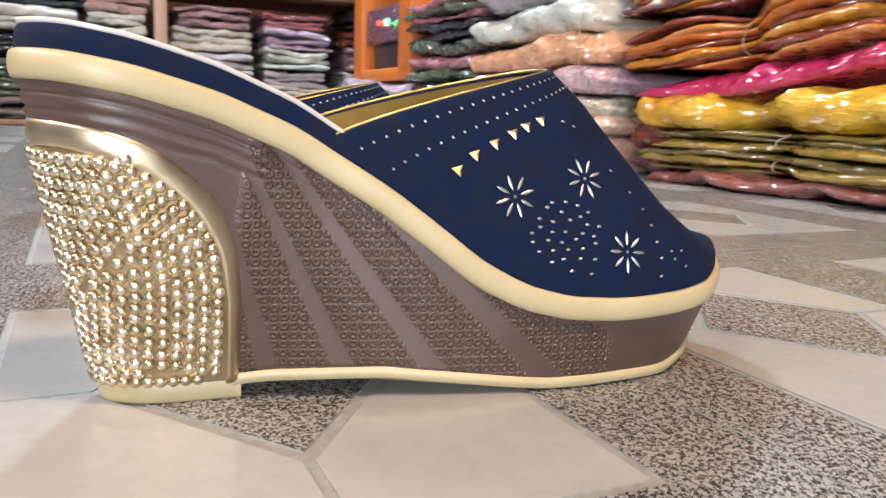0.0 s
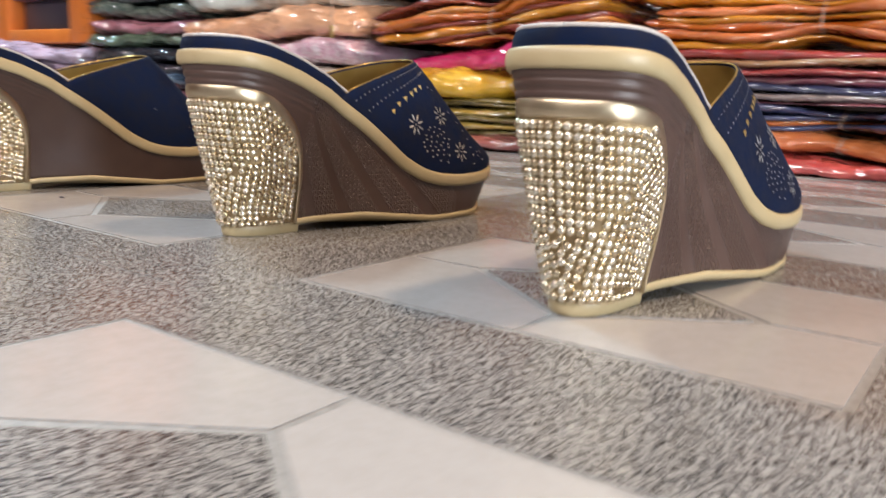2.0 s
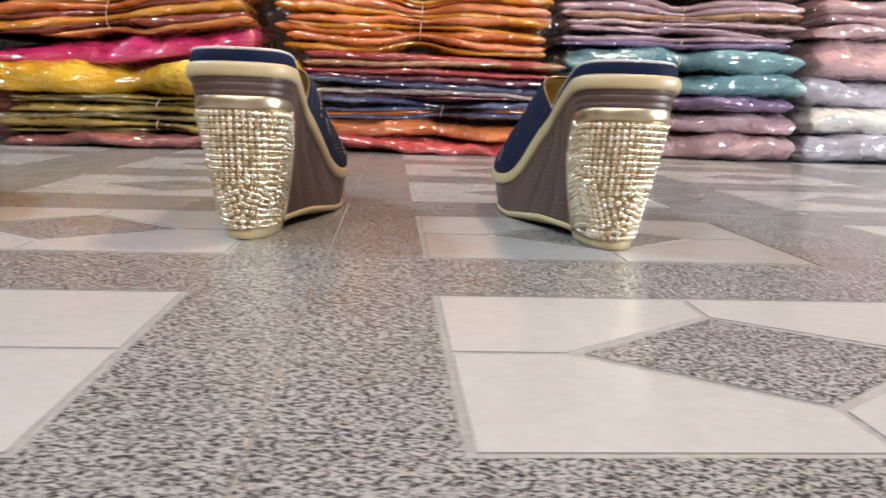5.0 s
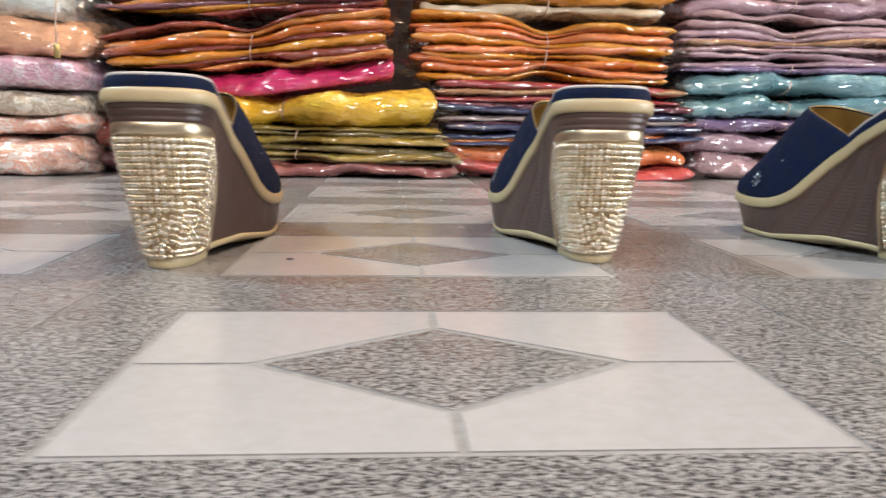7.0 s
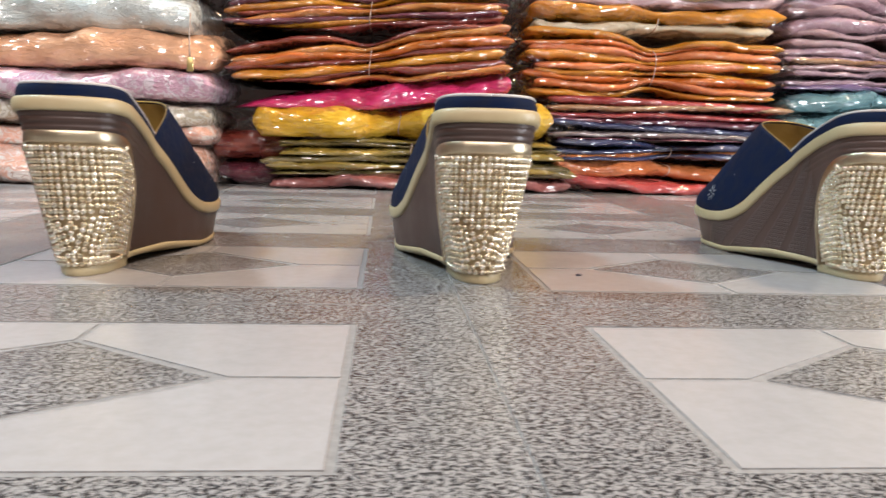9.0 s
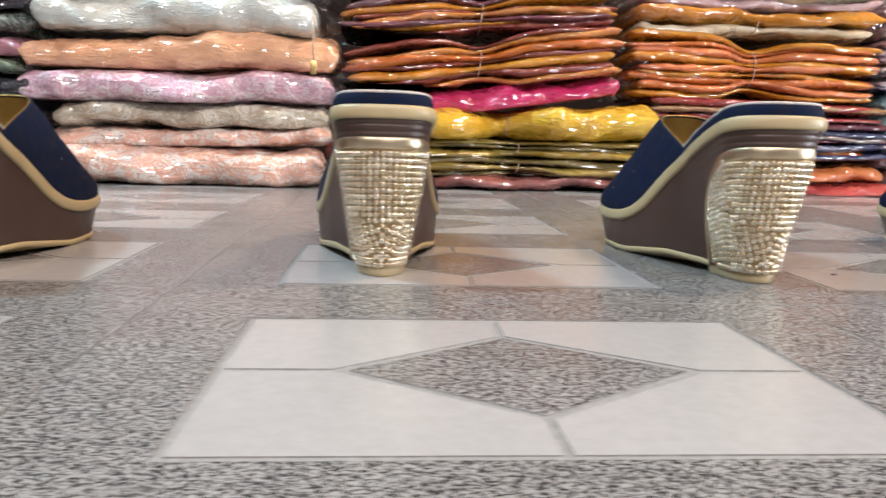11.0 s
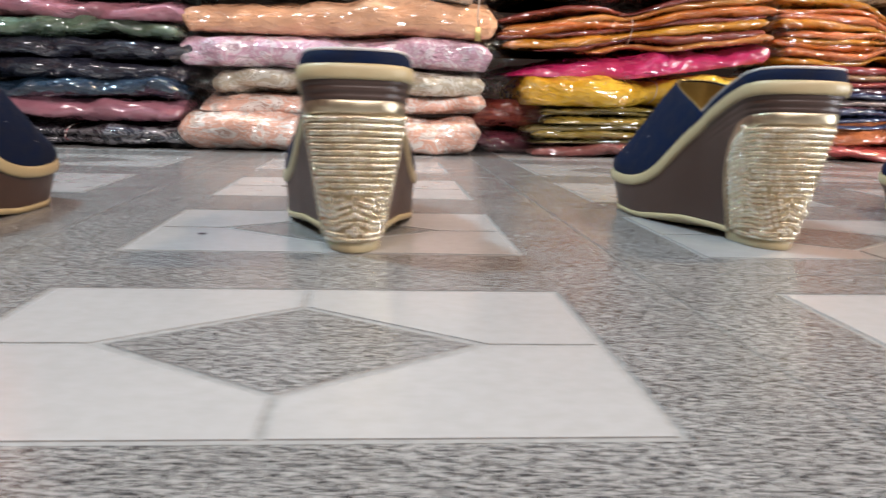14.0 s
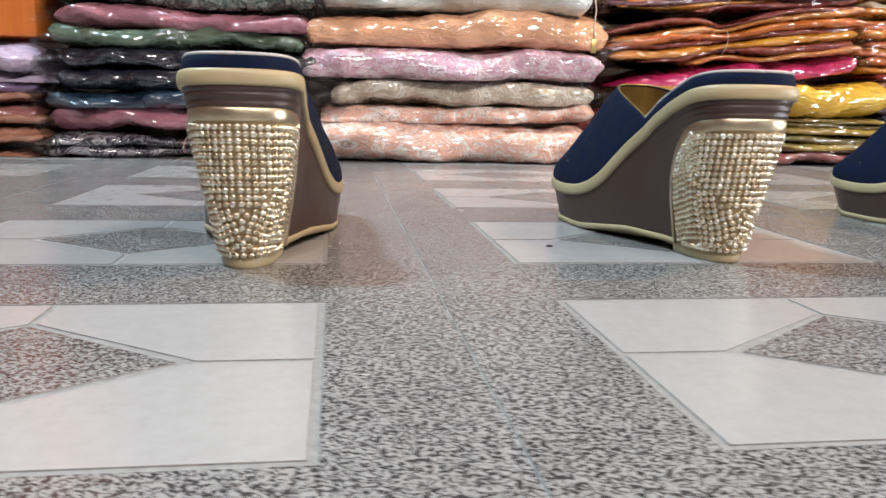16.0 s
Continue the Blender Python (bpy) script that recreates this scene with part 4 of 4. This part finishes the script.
# pale stack at the far end
Y = 0.895
bundle(0.385, 0.83, Y, 0.0, 0.05, [LILAC_WHITE], 1, "lilac white cloth packet on the floor")
bundle(0.39, 0.83, Y, 0.05, 0.10, [WHITE], 1, "white cloth in polythene")
bundle(0.385, 0.83, Y, 0.10, 0.15, [LILAC_WHITE], 1, "lilac white cloth in polythene")
bundle(0.39, 0.83, Y, 0.15, 0.22, [PINK], 1, "pale pink cloth in polythene")
bundle(0.39, 0.83, Y, 0.22, 0.29, [PINK, MAUVE_PINK], 3, "pink folded cloths in polythene")
bundle(0.39, 0.83, Y, 0.29, 0.38, [MAUVE], 3, "mauve cloth atop a pale stack")
# stack under the orange cupboard
Y = 0.745
bundle(-2.36, -1.9001, Y, 0.0, 0.045, [BRICK_C], 3, "brick brown cloth packet on the floor")
bundle(-2.36, -1.895, Y, 0.045, 0.088, [BRICK_C, DUSTY], 3, "brown and dusty pink cloth in polythene")
bundle(-2.36, -1.895, Y, 0.088, 0.108, [VIOLET], 1, "violet cloth in polythene")
bundle(-2.3701, -1.8849, Y - 0.004, 0.108, 0.172, [LILAC], 2, "silvery lilac cloth in loose polythene", lean=(-0.06, 0.0))

# hanging tag
tag = new("price_tag")
tag.location = (-1.066, 0.736, 0.0)
bm = bmesh.new()
add_tube(bm, [(0, 0.004, 0.262), (0.001, -0.004, 0.240), (-0.001, -0.002, 0.215), (0, -0.003, 0.196)], 0.0012, 6)
part("cord", bm, STRING, tag, "pale cord")
bm = bmesh.new()
add_box(bm, -0.0045, 0.0045, -0.004, -0.0015, 0.176, 0.197, 0.0008)
part("gold_clip", bm, GOLD, tag, "small gold clip")
tagged(tag, "small gold tag on a pale cord over peach cloth", "tag")

# ---- orange cupboard on the lilac packet, beside it the shelf along the west wall ----
cup = new("orange_cupboard")
cup.location = (-2.12, 0.90, 0.174)
for name, dims in (
    ("side_panel", (-0.245, -0.165, -0.13, 0.13, 0, 0.7)),
    ("side_panel", (0.135, 0.225, -0.13, 0.13, 0, 0.7)),
    ("bottom_panel", (-0.165, 0.135, -0.13, 0.13, 0, 0.035)),
    ("top_panel", (-0.165, 0.135, -0.13, 0.13, 0.66, 0.7)),
):
    box_ob(name, dims, ORANGE, cup, 0.006)
box_ob("back_panel", (-0.165, 0.135, 0.09, 0.128, 0.035, 0.66), BROWN, cup, 0.002, "dark brown back panel")
tagged(cup, "orange laminate cupboard with an open dark compartment", "cupboard")
dev = new("power_unit")
dev.location = (-2.135, 0.84, 0.282)
box_ob("housing", (-0.145, 0.145, -0.06, 0.14, 0.0, 0.10), cloth("purple_plastic", (0.10, 0.05, 0.12), (0.14, 0.07, 0.16)), dev, 0.008)
box_ob("red_lamp", (-0.03, -0.012, -0.066, -0.058, 0.05, 0.062), LED_RED, dev, 0.002, "glowing red indicator lamp")
box_ob("green_lamp", (0.03, 0.052, -0.066, -0.058, 0.045, 0.062), LED_GREEN, dev, 0.002, "glowing green indicator lamp")
box_ob("foot", (-0.12, 0.12, -0.04, 0.12, -0.073, 0.0), DARK, dev, 0.004, "dark base")
tagged(dev, "dark purple power unit with red and green lamps", "power unit")

shelf = new("display_shelf")
shelf.location = (-2.72, 0.0, 0.0)
for yy in (-0.95, -0.35, 0.25, 1.46):
    box_ob("upright", (-0.20, -0.155, yy - 0.02, yy + 0.02, 0.0, 1.5), BEIGE, shelf, 0.003)
for zz in (0.02, 0.50, 1.0):
    box_ob("shelf_board", (-0.62, -0.16, -0.97, 1.48, zz - 0.018, zz), BROWN, shelf, 0.003)
tagged(shelf, "beige and brown open shelf full of packets", "shelf")


def west_packet(y0, y1, x_front, z0, z1, materials, layers, label):
    ob = bundle(-(y1 - y0) / 2, (y1 - y0) / 2, 0.0, z0, z1, materials, layers, label, depth=0.30)
    ob.matrix_basis = pose(x_front - 0.15, (y0 + y1) / 2, z0, 0, 0, 90)


rng = random.Random(5)
west = ([BLACK, TEALNAVY, ROSE, DKGREEN, GREY_C, GREEN], [GREY_C, GREEN, DKGREEN, BLACK, WHITE, TEALNAVY], [LILAC, OLIVE_GOLD, MAGENTA, WHITE, MINT, PINK], [DUSTY, MINT, LILAC_WHITE, WHITE, MAUVE, GREY_C], [PLUM, WHITE, LILAC_WHITE, MINT, LILAC, ROSE], [GREY_C, VIOLET, WHITE, MAUVE, MAROON, BLACK])
words = {"ink": "black", "petrol": "petrol blue", "dusty": "dusty rose", "bottle": "bottle green", "grey": "grey", "moss": "moss green", "white": "white", "lilac": "lilac", "olive": "olive gold", "magenta": "magenta", "mint": "mint white", "pale": "pale pink", "yellow": "yellow", "maroon": "maroon", "violet": "violet", "mauve": "mauve", "plum": "plum"}
for column, (ya, yb) in zip(west, ((-0.86, -0.40), (-0.33, 0.02), (0.02, 0.22), (0.29, 0.58), (0.60, 0.86), (0.90, 1.20))):
    z = 0.024
    for k, m in enumerate(column):
        hgt = rng.uniform(0.06, 0.085)
        if z + hgt > 0.475:
            break
        west_packet(ya + rng.uniform(0, 0.02), yb - rng.uniform(0, 0.02), -2.89 + rng.uniform(-0.02, 0.02), z, z + hgt, [m], 3, words[m.name.split("_")[0]] + " folded cloth in polythene on the shelf")
        z += hgt + 0.001

# ---- floor tiles ----
TX, TY, HW, HH, DX, DY, LW, GAP = 0.342, 0.2540, 0.1148, 0.0824, 0.0686, 0.0508, 0.0017, 0.0004
DEEP = -0.0005


def tile_mesh():
    """One glazed tile: a speckled border, four cream fields and a speckled diamond, parted by grey grooves."""
    bm = bmesh.new()

    def plate(outline, slot):
        ring1 = [bm.verts.new((x, y, 0)) for x, y in outline]
        f = bm.faces.new(ring1)
        if f.normal.z < 0:
            f.normal_flip()
        f.material_index = slot
        low = [bm.verts.new((x, y, DEEP)) for x, y in outline]
        k = len(outline)
        for a in range(k):
            bm.faces.new((ring1[a], low[a], low[(a + 1) % k], ring1[(a + 1) % k])).material_index = 2

    ex, ey, fx, fy = TX / 2 - GAP, TY / 2 - GAP, HW + LW, HH + LW
    for sx, sy in ((1, 1), (-1, 1), (-1, -1), (1, -1)):
        k = LW * math.hypot(DX, DY) / DY
        m = LW * math.hypot(DX, DY) / DX
        pts = [(DX + k + LW * 0.4, LW), (HW - LW, LW), (HW - LW, HH - LW), (LW, HH - LW), (LW, DY + m - LW * 0.4)]
        plate([(sx * x, sy * y) for x, y in pts], 0)
    k, m = LW * math.hypot(DX, DY) / DY, LW * math.hypot(DX, DY) / DX
    plate([(DX - k, 0), (0, DY - m), (-DX + k, 0), (0, -DY + m)], 1)
    plate([(-ex, -ey), (ex, -ey), (ex, -fy), (-ex, -fy)], 1)
    plate([(-ex, fy), (ex, fy), (ex, ey), (-ex, ey)], 1)
    plate([(-ex, -fy), (-fx, -fy), (-fx, fy), (-ex, fy)], 1)
    plate([(fx, -fy), (ex, -fy), (ex, fy), (fx, fy)], 1)
    base = [bm.verts.new((x, y, DEEP)) for x, y in ((-ex, -ey), (ex, -ey), (ex, ey), (-ex, ey))]
    bm.faces.new(base).material_index = 2
    low = [bm.verts.new((x, y, -0.002)) for x, y in ((-ex, -ey), (ex, -ey), (ex, ey), (-ex, ey))]
    for a in range(4):
        bm.faces.new((base[a], low[a], low[(a + 1) % 4], base[(a + 1) % 4])).material_index = 2
    bmesh.ops.recalc_face_normals(bm, faces=bm.faces)
    for f in bm.faces:
        if abs(f.normal.z) > 0.9 and f.normal.z < 0:
            f.normal_flip()
    me = bpy.data.meshes.new("tile")
    bm.to_mesh(me)
    bm.free()
    for m3 in (CREAM, SPECK, GROOVE):
        me.materials.append(m3)
    return me


TILE = tile_mesh()
for i in range(-8, 8):
    for j in range(-9, 9):
        cx, cy = -0.56 + TX * i, -0.212 + TY * j
        if X0 - 0.1 < cx < X1 + 0.1 and Y0 - 0.1 < cy < Y1 + 0.1:
            t = new("tile", TILE)
            t.location = (cx, cy, random.uniform(-0.00012, 0.00012))
            t.parent = floor

# ---- crumbs on the floor ----
for cx, cy, size in ((-0.046, 0.285, 0.0022), (-0.6435, 0.0145, 0.0016), (-1.3245, 0.0145, 0.0016)):
    bm = bmesh.new()
    bmesh.ops.create_icosphere(bm, subdivisions=2, radius=size)
    for vert in bm.verts:
        vert.co.x *= 1.5 + 0.3 * n3(vert.co.y * 900, cx, 1.0)
        vert.co.z = max(0.0, vert.co.z * 0.5 + size * 0.3)
    crumb = part("crumb", bm, DARK)
    crumb.location = (cx, cy, 0.0001)
    tagged(crumb, "tiny dark crumb lying on the tiles", "crumb")
